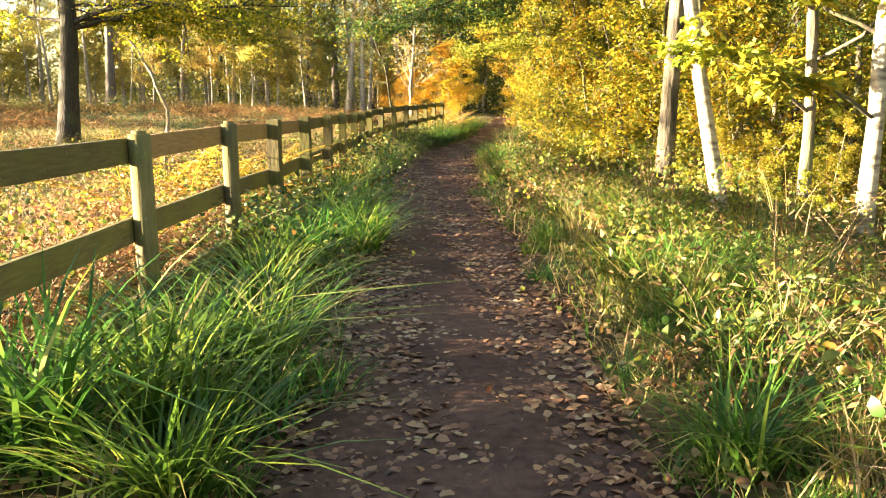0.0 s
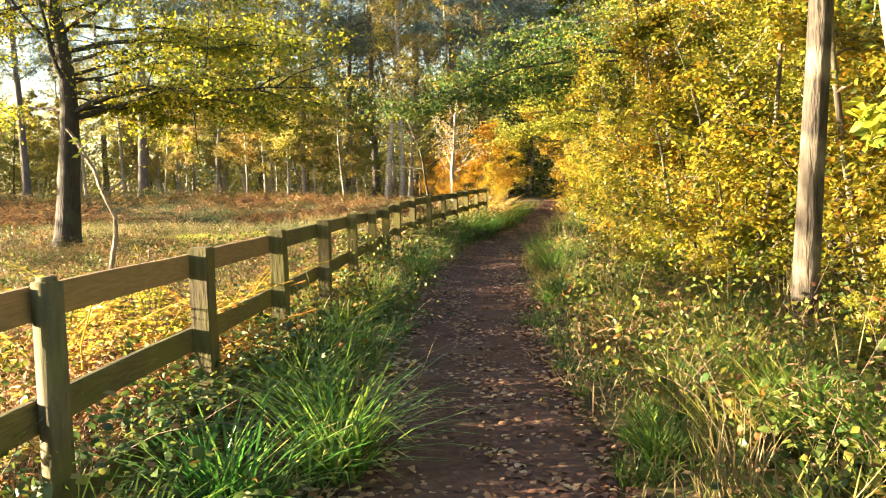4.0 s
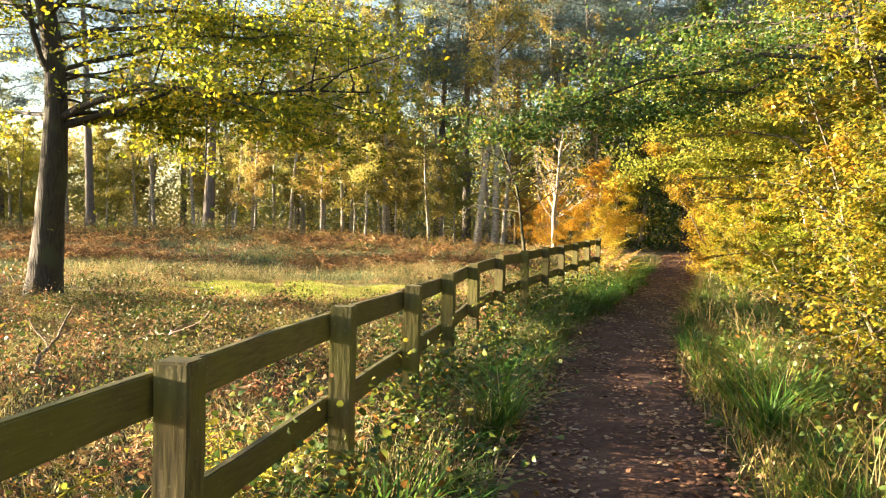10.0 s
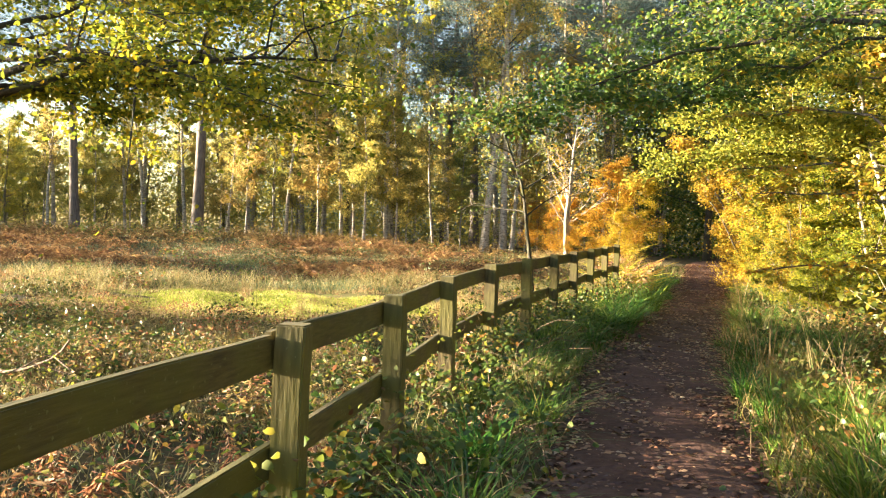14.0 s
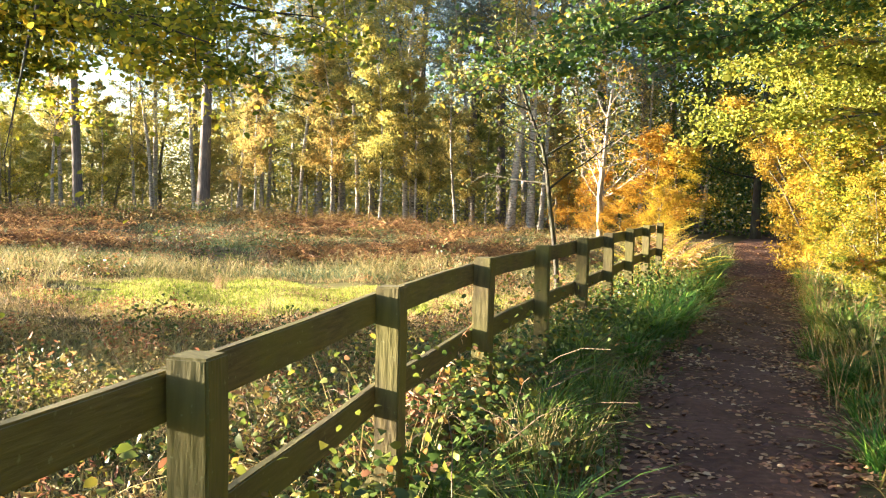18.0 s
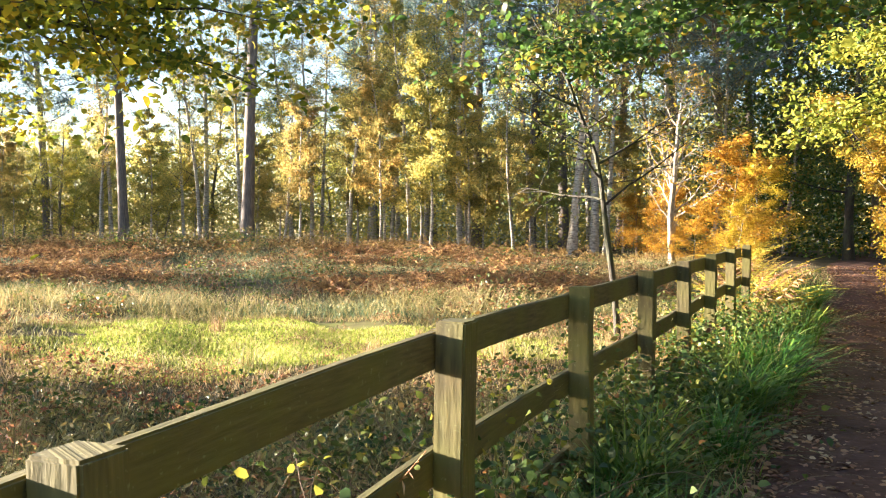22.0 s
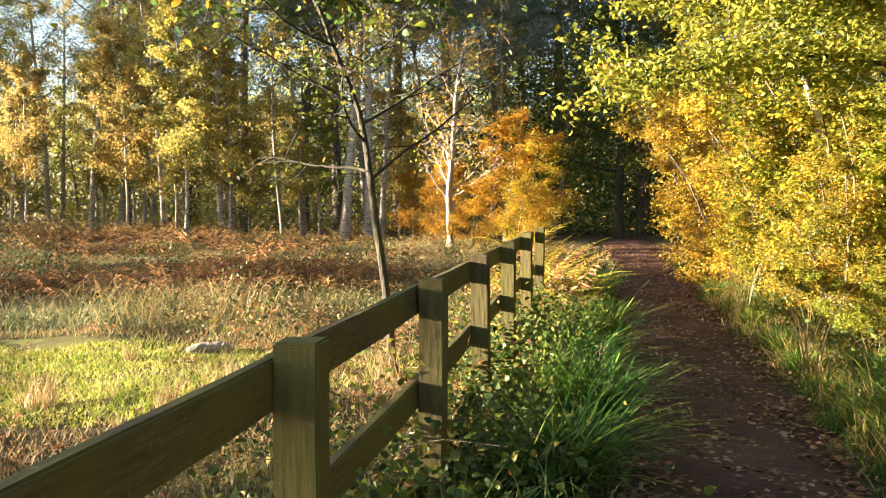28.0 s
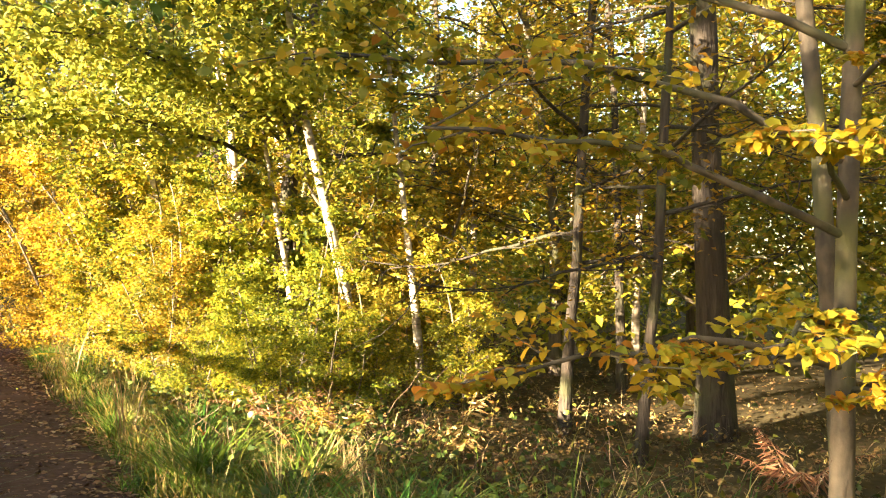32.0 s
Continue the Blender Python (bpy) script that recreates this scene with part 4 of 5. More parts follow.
def frond(r, base, way, length, pairs=15, fine=0):
    """One frond: an arched stalk with paired leaflets, cut again into small lobes where fine is given."""
    line = wander(base, way, length, 6, r, 0.08, -0.16)
    st = tube(line, np.linspace(0.007, 0.002, 7), 3)
    st = (st[0], np.concatenate([st[1][:, [0, 1, 2]], st[1][:, [0, 2, 3]]]))
    t = np.repeat(np.linspace(0.22, 0.98, pairs), 2)
    P = np.array([along(line, q) for q in t])
    d = unit(line[-1] - line[0])
    s = unit(np.cross(d, (0, 0, 1.0)))
    ax = unit(np.where((np.arange(len(t)) % 2)[:, None], s, -s) + d * 0.45 + r.normal(size=(len(t), 3)) * 0.12 - np.array((0, 0, 0.2)))
    size = 0.28 * length * (1.04 - t) ** 0.8
    if not fine:
        ax[:, 2] -= r.uniform(0, 0.8, len(ax))
        return join([st, leaves(P, size, r, 0.17, 0.15, 0.25, axis=ax * 1.5)])
    k = np.linspace(0.12, 0.95, fine)
    Q = (P[:, None] + ax[:, None] * (size[:, None] * k)[..., None]).reshape(-1, 3)
    w = unit(np.cross(ax, (0, 0, 1.0)))
    side = np.where((np.arange(fine) % 2)[None, :, None], w[:, None], -w[:, None]) + ax[:, None] * 0.6
    ls = (size[:, None] * 0.30 * (1.1 - k)).reshape(-1)
    return join([st, leaves(Q, ls, r, 0.42, 0.2, 0.1, axis=side.reshape(-1, 3) * 3)])


def fern(name, seed, n, length, leaf, label, group, spread=0.8, rise=1.0, fine=0, pairs=15):
    r = np.random.default_rng(seed)
    parts = []
    for k in range(n):
        a = k * 2.4 + r.uniform(-0.4, 0.4)
        way = (math.cos(a) * spread, math.sin(a) * spread, rise * r.uniform(0.5, 1.2))
        parts.append(frond(r, (r.normal() * 0.07, r.normal() * 0.07, -0.02), way, length * r.uniform(0.65, 1.15), pairs, fine))
    return tagged(obj(name, mesh_np(name, *join(parts), leaf, smooth=False)), label, "fern", group)


def scatter(seed, n, x0, x1, y0, y1):
    r = np.random.default_rng(seed)
    return [(r.uniform(x0, x1), r.uniform(y0, y1), r.uniform(0, 360), r.uniform(0.7, 1.25)) for _ in range(n)]


def left_edge(y):
    return float(path_mid(y) - path_half(y))


def right_edge(y):
    return float(path_mid(y) + path_half(y))


def fence_x(y):
    return post_xy((y - 4.9) / 1.7953 + 1)[0]


sedges = Kind([tussock("sedge_tussock", 70 + k, 150, 0.52, 0.12, M_SEDGE, "tussock of long arching green sedge blades", "grass", "sedge tussocks beside the path") for k in range(4)])
greens = Kind([tussock("grass_tuft", 80 + k, 130, 0.26, 0.20, M_SEDGE, "tuft of fresh green grass", "grass", "green grass tufts on the verges", 0.006, 0.5, 0.7) for k in range(3)])
straws = Kind([tussock("dry_grass_tuft", 90 + k, 90, 0.42, 0.15, M_STRAW, "tuft of bleached dry grass stalks", "grass", "dry grass tufts", 0.004, 0.25, 0.25) for k in range(3)])
stalks = Kind([tussock("tall_dry_grass", 130 + k, 16, 0.95, 0.10, M_STRAW, "few tall dry grass stalks bending over", "grass", "tall dry grass stalks", 0.0045, 0.15, 0.35) for k in range(3)])
brackens = Kind([fern("dead_bracken", 100 + k, 6, 1.05, M_BRACKEN, "clump of dead rust-brown bracken fronds", "dead bracken clumps", 0.75, 1.5, 0, 20) for k in range(4)])
plain = [fern("bracken_pattern", 120 + k, 7, 0.9, M_RUSTFERN, "", "", 0.85, 1.1, 0, 11) for k in range(3)]
ferns = Kind([fern("fern", 110 + k, 8, 0.75, M_FERN, "yellowing fern with arching fronds", "yellowing ferns", 0.7, 1.2, fine=8) for k in range(2)])

r = np.random.default_rng(200)
# sedge between path and fence, and on the other verge
for x, y, s in ((-1.15, 3.6, 1.35), (-1.0, 4.4, 1.2), (-1.35, 4.3, 1.2), (-0.95, 3.0, 1.2), (-1.5, 3.2, 1.2), (-1.2, 5.2, 1.0), (-1.05, 7.9, 1.0), (-1.15, 8.4, 1.1), (-1.35, 7.2, 0.9), (-1.5, 9.0, 0.9), (-1.4, 6.2, 0.9), (-1.85, 11.4, 1.0)):
    sedges.at(x, y, s=s)
for k in range(44):
    y = r.uniform(9, 38)
    f = fence_x(y) if y < 30 else left_edge(y) - 1.6
    x = r.uniform(f + 0.15, left_edge(y) - 0.12)
    sedges.at(x, y, rz=r.uniform(0, 360), s=r.uniform(0.55, 0.95))
for k in range(58):
    y = r.uniform(3, 36)
    x = right_edge(y) + 0.15 + abs(r.normal()) * (1.0 if y < 14 else 0.5)
    sedges.at(x, y, rz=r.uniform(0, 360), s=r.uniform(0.45, 0.8))
for k in range(15):
    y = r.uniform(3.5, 13)
    sedges.at(right_edge(y) + 0.5 + abs(r.normal()) * 0.75, y, rz=r.uniform(0, 360), s=r.uniform(0.55, 0.9))
for x, y, s in ((1.7, 5.2, 0.9), (1.9, 6.4, 0.95), (1.4, 8.6, 0.85), (1.2, 23.6, 1.0), (0.6, 25.2, 0.9), (0.9, 24.6, 0.9), (0.5, 26.4, 1.0)):
    sedges.at(x, y, s=s)
for k in range(14):
    y = r.uniform(21.5, 31)
    sedges.at(fence_x(y) + 0.2 + abs(r.normal()) * 0.3, y, rz=r.uniform(0, 360), s=r.uniform(0.75, 1.15))
for k in range(150):
    y = r.uniform(1.5, 40)
    x = right_edge(y) + 0.05 + abs(r.normal()) * 0.6 if k % 3 else left_edge(y) - 0.05 - abs(r.normal()) * 0.25
    greens.at(x, y, rz=r.uniform(0, 360), s=r.uniform(0.5, 1.1))
for k in range(60):
    y = r.uniform(2.5, 15)
    (straws if k % 2 else greens).at(right_edge(y) + 0.3 + abs(r.normal()) * 1.3, y, rz=r.uniform(0, 360), s=r.uniform(0.5, 0.95))
for k in range(85):
    y = r.uniform(4, 46)
    x = fence_x(min(y, 30)) - 0.3 - r.gamma(1.4, 2.2)
    straws.at(x, y, rz=r.uniform(0, 360), s=r.uniform(0.6, 1.2))
for k in range(44):
    y = r.uniform(5, 30)
    x = right_edge(y) + 0.4 + abs(r.normal()) * 0.9 if k % 2 else r.uniform(fence_x(y), left_edge(y) - 0.2)
    straws.at(x, y, rz=r.uniform(0, 360), s=r.uniform(0.6, 1.3))
for x, y, s in ((0.2, 22.2, 1.0), (0.6, 21.8, 1.1), (0.95, 22.1, 1.0), (-0.1, 22.8, 0.8), (0.5, 22.9, 0.9), (1.2, 23.0, 1.0), (1.4, 21.9, 1.0), (0.3, 24.0, 0.8), (1.9, 5.4, 0.8), (1.5, 4.4, 0.7), (2.3, 7.0, 0.9), (1.6, 8.2, 0.8), (2.6, 9.2, 0.9), (1.4, 10.4, 0.8), (2.1, 11.2, 0.9)):
    stalks.at(x, y, s=s)
for k in range(45):
    y = r.uniform(10, 34)
    x = right_edge(y) + 0.25 + abs(r.normal()) * 0.5 if k % 2 else fence_x(min(y, 30)) - 0.1 + r.normal() * 0.3
    stalks.at(x, y, rz=r.uniform(0, 360), s=r.uniform(0.55, 0.95))
# dead bracken: behind the fence, across the meadow, along the wood's edge, in the wood
for k in range(140):
    y = 2.5 + r.gamma(3.0, 2.0)
    x = fence_x(y) - 0.2 - r.gamma(1.3, 0.9)
    brackens.at(x, y, rz=r.uniform(0, 360), s=r.uniform(0.5, 0.88))
for k in range(30):
    y = r.uniform(15, 34)
    brackens.at(fence_x(min(y, 30)) - 0.2 + r.normal() * 0.35, y, rz=r.uniform(0, 360), s=r.uniform(0.4, 0.8))


def clumps(name, patterns, spots, label, category):
    """Many clumps of the given patterns, joined."""
    got = []
    for k, (x, y, turn, s) in enumerate(spots):
        me = patterns[k % len(patterns)].data
        v = np.empty(len(me.vertices) * 3, np.float32)
        me.vertices.foreach_get("co", v)
        f = np.empty(len(me.loops), np.int32)
        me.loops.foreach_get("vertex_index", f)
        v, c, sn = v.reshape(-1, 3) * s, math.cos(turn), math.sin(turn)
        v = np.column_stack([v[:, 0] * c - v[:, 1] * sn + x, v[:, 0] * sn + v[:, 1] * c + y, v[:, 2] + float(ground_z(x, y))])
        got.append((v, f.reshape(-1, 3)))
    return tagged(obj(name, mesh_np(name, *join(got), patterns[0].data.materials[0], smooth=False)), label, category, kind="stuff")


spots = []
for k in range(760):
    x, y = r.uniform(-34, -3.4), r.uniform(33, 46)
    if math.sin(x * 0.45 + 1.5 * math.sin(y * 0.3)) + math.sin(y * 0.9) > 0.4:
        spots.append((x, y, r.uniform(0, 6.28), r.uniform(0.9, 1.6)))
clumps("meadow_bracken", plain, spots, "rusty dead bracken in drifts across the meadow", "bracken")
spots = []
for k in range(170):
    x = r.uniform(-44, -3)
    spots.append((x, 47.5 + 0.08 * (x + 15) + r.normal() * 1.6, r.uniform(0, 6.28), r.uniform(0.9, 1.6)))
clumps("wood_edge_bracken", plain, spots, "orange-brown bracken along the edge of the wood", "bracken")
for ob in plain:
    bpy.data.objects.remove(ob)
for k in range(60):
    y = r.uniform(10, 42)
    brackens.at(right_edge(y) + 1.0 + abs(r.normal()) * 1.5, y, rz=r.uniform(0, 360), s=r.uniform(0.5, 0.9))
for k in range(16):
    brackens.at(-1.85 + r.normal() * 0.3, 36.5 + r.normal() * 1.6, rz=r.uniform(0, 360), s=r.uniform(0.9, 1.3))
for k in range(14):
    ferns.at(-1.75 + r.normal() * 0.25, 34.6 + r.normal() * 1.2, rz=r.uniform(0, 360), s=r.uniform(1.1, 1.5))
for k in range(22):
    brackens.at(-1.75 + r.normal() * 0.3, 34.4 + r.normal() * 1.3, rz=r.uniform(0, 360), s=r.uniform(1.1, 1.5))
for x, y, s in ((-2.7, 11.2, 1.1), (-2.6, 12.9, 1.0), (-1.95, 13.0, 0.9), (-2.95, 14.2, 0.9), (-2.2, 13.4, 0.7), (1.9, 31.5, 1.1), (2.2, 29.5, 1.0), (1.7, 33.5, 1.1), (2.0, 27.4, 0.9), (-1.9, 37.5, 1.3), (-1.8, 39.5, 1.4), (-2.0, 41, 1.6), (-2.9, 6.5, 1.1), (-2.7, 8.9, 1.4), (-3.2, 10.0, 1.5), (-3.5, 9.2, 1.5), (-2.5, 10.3, 1.4), (-2.9, 11.4, 1.3), (-2.0, 12.4, 1.0), (-3.7, 10.8, 1.4)):
    ferns.at(x, y, s=s)


# leaves, grass and brambles past counting
def carpet(name, seed, n, place, size, leaf, label, category, flat=0.9, aspect=0.65, lift=0.012, hi=0.0):
    r = np.random.default_rng(seed)
    xy = place(r, n)
    z = ground_z(xy[:, 0], xy[:, 1]) + lift + hi * r.beta(1.3, 1.6, len(xy))
    V, F = leaves(np.column_stack([xy, z]), size, r, aspect, flat, 0.0, oval=True)
    return tagged(obj(name, mesh_np(name, V, F, leaf, smooth=False)), label, category, kind="stuff")


def on_path(r, n):
    y = -1 + 48 * r.uniform(0, 1, n) ** 1.5
    u = r.uniform(-1, 1, n)
    return np.column_stack([path_mid(y) + u * (path_half(y) + 0.12), y])


def on_verges(r, n):
    y = -1 + 44 * r.uniform(0, 1, n) ** 1.3
    left = r.uniform(size=n) < 0.35
    e = np.where(left, -1, 1) * (path_half(y) + np.where(left, r.uniform(0, 1.6, n), r.gamma(1.6, 1.1, n)))
    return np.column_stack([path_mid(y) + e, y])


def fence_side(r, n):
    y = r.uniform(6, 36, n)
    fx = np.array([fence_x(min(q, 31)) for q in y])
    lump = 0.35 + 0.65 * (np.sin(y * 1.7) * np.sin(y * 0.63 + 1) > -0.1)
    return np.column_stack([fx + r.normal(size=n) * 0.45 * lump, y])


def right_scrub(r, n):
    y = 3 + 37 * r.uniform(0, 1, n) ** 0.7
    return np.column_stack([path_mid(y) + path_half(y) + 0.3 + r.gamma(2.0, 0.7, n), y])


def patchy(x, y, seed):
    return (np.sin(x * 0.55 + seed + 1.4 * np.sin(y * 0.33 + seed)) + np.sin(y * 0.62 + 2 * seed + 1.1 * np.sin(x * 0.41)) + 0.7 * np.sin(x * 1.9 + seed) * np.sin(y * 1.6 + seed)) / 2.7


def off_lawn(x, y):
    return ((x + 7.7) / 4.8) ** 2 + ((y - 27.3) / 3.9) ** 2 > 1


def meadow(r, n, seed=0.0, cut=-0.15):
    y = 5 + 42 * r.uniform(0, 1, n * 2) ** 1.1
    x = -2.6 - r.gamma(1.5, 5.0, n * 2)
    ok = (patchy(x, y, seed) + r.normal(size=n * 2) * 0.12 > cut) & off_lawn(x, y)
    return np.column_stack([x[ok], y[ok]])[:n]


def meadow_green(r, n):
    return meadow(r, n, 2.0, 0.15)


def meadow_brown(r, n):
    return meadow(r, n, 4.2, 0.0)


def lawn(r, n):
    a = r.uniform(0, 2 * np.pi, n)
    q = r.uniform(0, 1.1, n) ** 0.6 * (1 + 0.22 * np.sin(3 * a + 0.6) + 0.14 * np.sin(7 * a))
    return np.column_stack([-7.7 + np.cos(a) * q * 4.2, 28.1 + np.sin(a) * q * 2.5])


carpet("path_leaf_litter", 300, 26000, on_path, 0.056, M_LITTER, "scattered fallen brown and yellow leaves on the path", "leaf litter", 0.93, 0.7, 0.03)
carpet("verge_leaf_litter", 301, 19000, on_verges, 0.06, M_LITTER, "fallen leaves among the verge grass", "leaf litter", 0.8, 0.7, 0.02, 0.06)
carpet("bramble_along_fence", 302, 14000, fence_side, 0.055, M_BRAMBLE, "low tangle of green bramble leaves along the fence", "bramble", 0.6, 0.75, 0.03, 0.55)
def fence_foot(r, n):
    y = r.uniform(12, 31, n)
    fx = np.array([fence_x(q) for q in y])
    return np.column_stack([fx - 0.15 + r.normal(size=n) * 0.38, y])


carpet("large_bramble_leaves", 347, 2600, fence_foot, 0.046, M_YBRAMBLE, "large yellow-green bramble leaves among the fence rails", "bramble", 0.5, 0.75, 0.05, 0.8)


def wood_floor(r, n):
    y = 4 + 40 * r.uniform(0, 1, n) ** 0.8
    return np.column_stack([path_mid(y) + path_half(y) + 1.2 + r.gamma(1.8, 2.2, n), y])


carpet("wood_floor_litter", 306, 44000, wood_floor, 0.05, M_FLOOR, "fallen brown leaves on the floor of the wood", "leaf litter", 0.8, 0.7, 0.02, 0.10)
carpet("wood_floor_weeds", 307, 12000, wood_floor, 0.042, M_WEED, "withered stems and leaves on the floor of the wood", "weeds", 0.3, 0.35, 0.02, 0.35)
carpet("bramble_in_wood_edge", 303, 13000, right_scrub, 0.065, M_BRAMBLE, "low bramble and nettle leaves at the wood's edge", "bramble", 0.6, 0.7, 0.02, 0.40)
def start_scrub(r, n):
    y = r.uniform(1.5, 14, n)
    return np.column_stack([path_mid(y) + path_half(y) + 0.25 + r.gamma(2.2, 0.75, n), y])


carpet("bramble_beside_start", 308, 2600, start_scrub, 0.06, M_BRAMBLE, "bramble patch with green and yellowing leaves on the verge", "bramble", 0.55, 0.75, 0.02, 0.36)
carpet("meadow_weeds", 304, 22000, meadow_green, 0.045, M_BRAMBLE, "low green weeds across the meadow", "weeds", 0.6, 0.7, 0.02, 0.22)
carpet("meadow_dead_weeds", 305, 34000, meadow_brown, 0.06, M_WEED, "withered brown weeds across the meadow", "weeds", 0.3, 0.35, 0.02, 0.34)


def behind_start(r, n):
    y = 2.0 + r.gamma(2.6, 1.5, n)
    fx = np.interp(y, [0, 10, 20, 30], [fence_x(0), fence_x(10), fence_x(20), fence_x(30)])
    return np.column_stack([fx - 0.2 - r.gamma(1.4, 1.0, n), y])


carpet("withered_leaves_behind_fence", 354, 6000, behind_start, 0.045, M_RUSTFERN, "reddish-brown withered leaves among the bracken", "weeds", 0.4, 0.5, 0.04, 0.5)
carpet("bramble_behind_fence", 309, 2600, behind_start, 0.045, M_YBRAMBLE, "sunlit bramble leaves turning yellow among bracken behind the fence", "bramble", 0.45, 0.75, 0.04, 0.62)


def turf(name, seed, n, place, h, width, leaf, label):
    r = np.random.default_rng(seed)
    xy = place(r, n)
    P = np.column_stack([xy, ground_z(xy[:, 0], xy[:, 1]) - 0.01])
    return tagged(obj(name, mesh_np(name, *blades(P, h, r, width, 0.5, 0.5, 2), leaf)), label, "grass", kind="stuff")


# broken branches lying in the meadow
fb = tagged(new("fallen_branch"), "dead forked branch lying in the meadow grass", "branch")
fr = np.random.default_rng(400)
main = wander((-0.9, 0.1, 0.12), (1, 0.15, 0.1), 1.9, 8, fr, 0.14, 0.0)
obj("stem", mesh_np("stem", *tube(main, np.linspace(0.035, 0.012, 9), 7, fr, 0.08), M_TWIG), fb)
for k in range(6):
    tw = wander(along(main, 0.2 + 0.12 * k), unit(fr.normal(size=3) + np.array((0.3, 0, 0.7))), fr.uniform(0.4, 0.8), 5, fr, 0.2, 0.0)
    obj("side_branch", mesh_np("side_branch", *tube(tw, np.linspace(0.014, 0.004, 6), 5), M_TWIG), fb)
put(fb, -6.6, 17.0, 140, 0.75)
set_at(fb, -5.9, 18.6, 20, 0.65)

turf("meadow_dry_grass", 310, 80000, meadow, 0.20, 0.006, M_STRAW, "bleached dry grass of the meadow")
log = tagged(new("broken_log"), "short pale broken log lying in the green grass", "log")
lr = np.random.default_rng(410)
ln = wander((-0.26, 0, 0.07), (1, 0.1, 0.02), 0.52, 6, lr, 0.05)
obj("log_body", mesh_np("log_body", *tube(ln, (0.02, 0.062, 0.07, 0.066, 0.072, 0.06, 0.012), 11, lr, 0.08), M_PALEBARK), log)
for k in range(3):
    st = wander(along(ln, 0.3 + 0.22 * k), unit(lr.normal(size=3) * np.array((1, 1, 0.3)) + np.array((0, 0, 0.8))), 0.12, 3, lr, 0.1)
    obj("branch_stub", mesh_np("branch_stub", *tube(st, (0.02, 0.017, 0.013, 0.004), 6), M_PALEBARK), log)
set_at(log, -5.36, 29.7, 15)


def straw_patch(r, n):
    c = np.repeat(meadow(r, n // 60, 1.0, 0.1), 60, 0)
    return c + r.normal(size=c.shape) * 0.16


def far_green(r, n):
    y = r.uniform(31, 46, n * 2)
    x = -3.4 - r.gamma(1.8, 7.0, n * 2)
    ok = patchy(x, y, 3.3) + r.normal(size=n * 2) * 0.1 > -0.1
    return np.column_stack([x[ok], y[ok]])[:n]


# the blades carry the far meadow's shade in their dull blue-green
turf("far_meadow_grass", 355, 42000, far_green, 0.17, 0.009, M_SHADEGRASS, "far meadow grass coloured dull blue-green to stand in for shade")
turf("meadow_straw_clumps", 344, 16000, straw_patch, 0.27, 0.005, M_STRAW, "pale straw-coloured grass standing in clumps")
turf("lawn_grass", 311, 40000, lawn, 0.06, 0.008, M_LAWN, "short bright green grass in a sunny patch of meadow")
turf("verge_grass", 312, 18000, on_verges, 0.17, 0.005, M_SEDGE, "short green grass of the verges")
turf("verge_dry_grass", 313, 14000, on_verges, 0.28, 0.004, M_STRAW, "thin dry grass stalks of the verges")
def start_clumps(r, n):
    c = np.repeat(start_scrub(r, n // 40), 40, 0)
    return c + r.normal(size=c.shape) * 0.075


turf("verge_long_grass", 314, 9000, start_clumps, 0.44, 0.0075, M_LONGGRASS, "long yellow-green grass leaning over the verge")


def wood_edge_grass(r, n):
    y = r.uniform(14, 38, n)
    return np.column_stack([path_mid(y) + path_half(y) + 0.1 + r.gamma(1.6, 0.5, n), y])


turf("wood_edge_grass", 315, 5500, wood_edge_grass, 0.36, 0.006, M_LONGGRASS, "long grass at the wood's edge beside the path")


def mounds(name, seed, count, place, leaf, size, label, each=150, rad=0.45, high=0.5, aspect=0.6):
    """Low rounded clumps of weeds, past counting."""
    r = np.random.default_rng(seed)
    c = place(r, count)
    sc = r.uniform(0.5, 1.3, len(c))
    P = []
    for (x, y), s in zip(c, sc):
        u = r.normal(size=(each, 2)) * rad * 0.5 * s
        z = high * s * np.sqrt(r.uniform(0, 1, each)) * np.exp(-(u ** 2).sum(1) / (rad * s) ** 2)
        P.append(np.column_stack([u[:, 0] + x, u[:, 1] + y, ground_z(u[:, 0] + x, u[:, 1] + y) + z]))
    return tagged(obj(name, mesh_np(name, *leaves(np.concatenate(P), size, r, aspect, 0.35, 0.05), leaf, smooth=False)), label, "weeds", kind="stuff")


def fallen(r, n):
    y = r.uniform(3, 14, n)
    return np.column_stack([path_mid(y) + path_half(y) + 0.3 + r.gamma(2.0, 0.9, n), y])


def near_meadow(r, n):
    y = r.uniform(9, 31, n * 2)
    x = -3.0 - r.gamma(1.6, 3.2, n * 2)
    ok = off_lawn(x, y) & (np.hypot(x + 11.55, y - 23.7) > 0.8)
    return np.column_stack([x[ok], y[ok]])[:n]


def far_meadow(r, n):
    y = r.uniform(26, 44, n * 2)
    x = -3.2 - r.gamma(1.8, 7.0, n * 2)
    ok = off_lawn(x, y)
    return np.column_stack([x[ok], y[ok]])[:n]


mounds("meadow_bramble_mounds", 320, 55, near_meadow, M_BRAMBLE, 0.055, "low mounds of green and brown bramble in the meadow", 150, 0.55, 0.6)
mounds("meadow_yellow_brambles", 341, 38, near_meadow, M_YBRAMBLE, 0.036, "bramble mounds with yellowing leaves in the meadow", 190, 0.55, 0.5, 0.65)


def straw_spots(r, n):
    c = np.array(((-11.2, 31.6), (-12.8, 31.2), (-6.4, 32.4), (-14.5, 30.4), (-7.2, 33.4), (-16.5, 32.5), (-13.4, 27.6)))
    return c[r.integers(0, len(c), n)] + r.normal(size=(n, 2)) * np.array((0.9, 0.5))


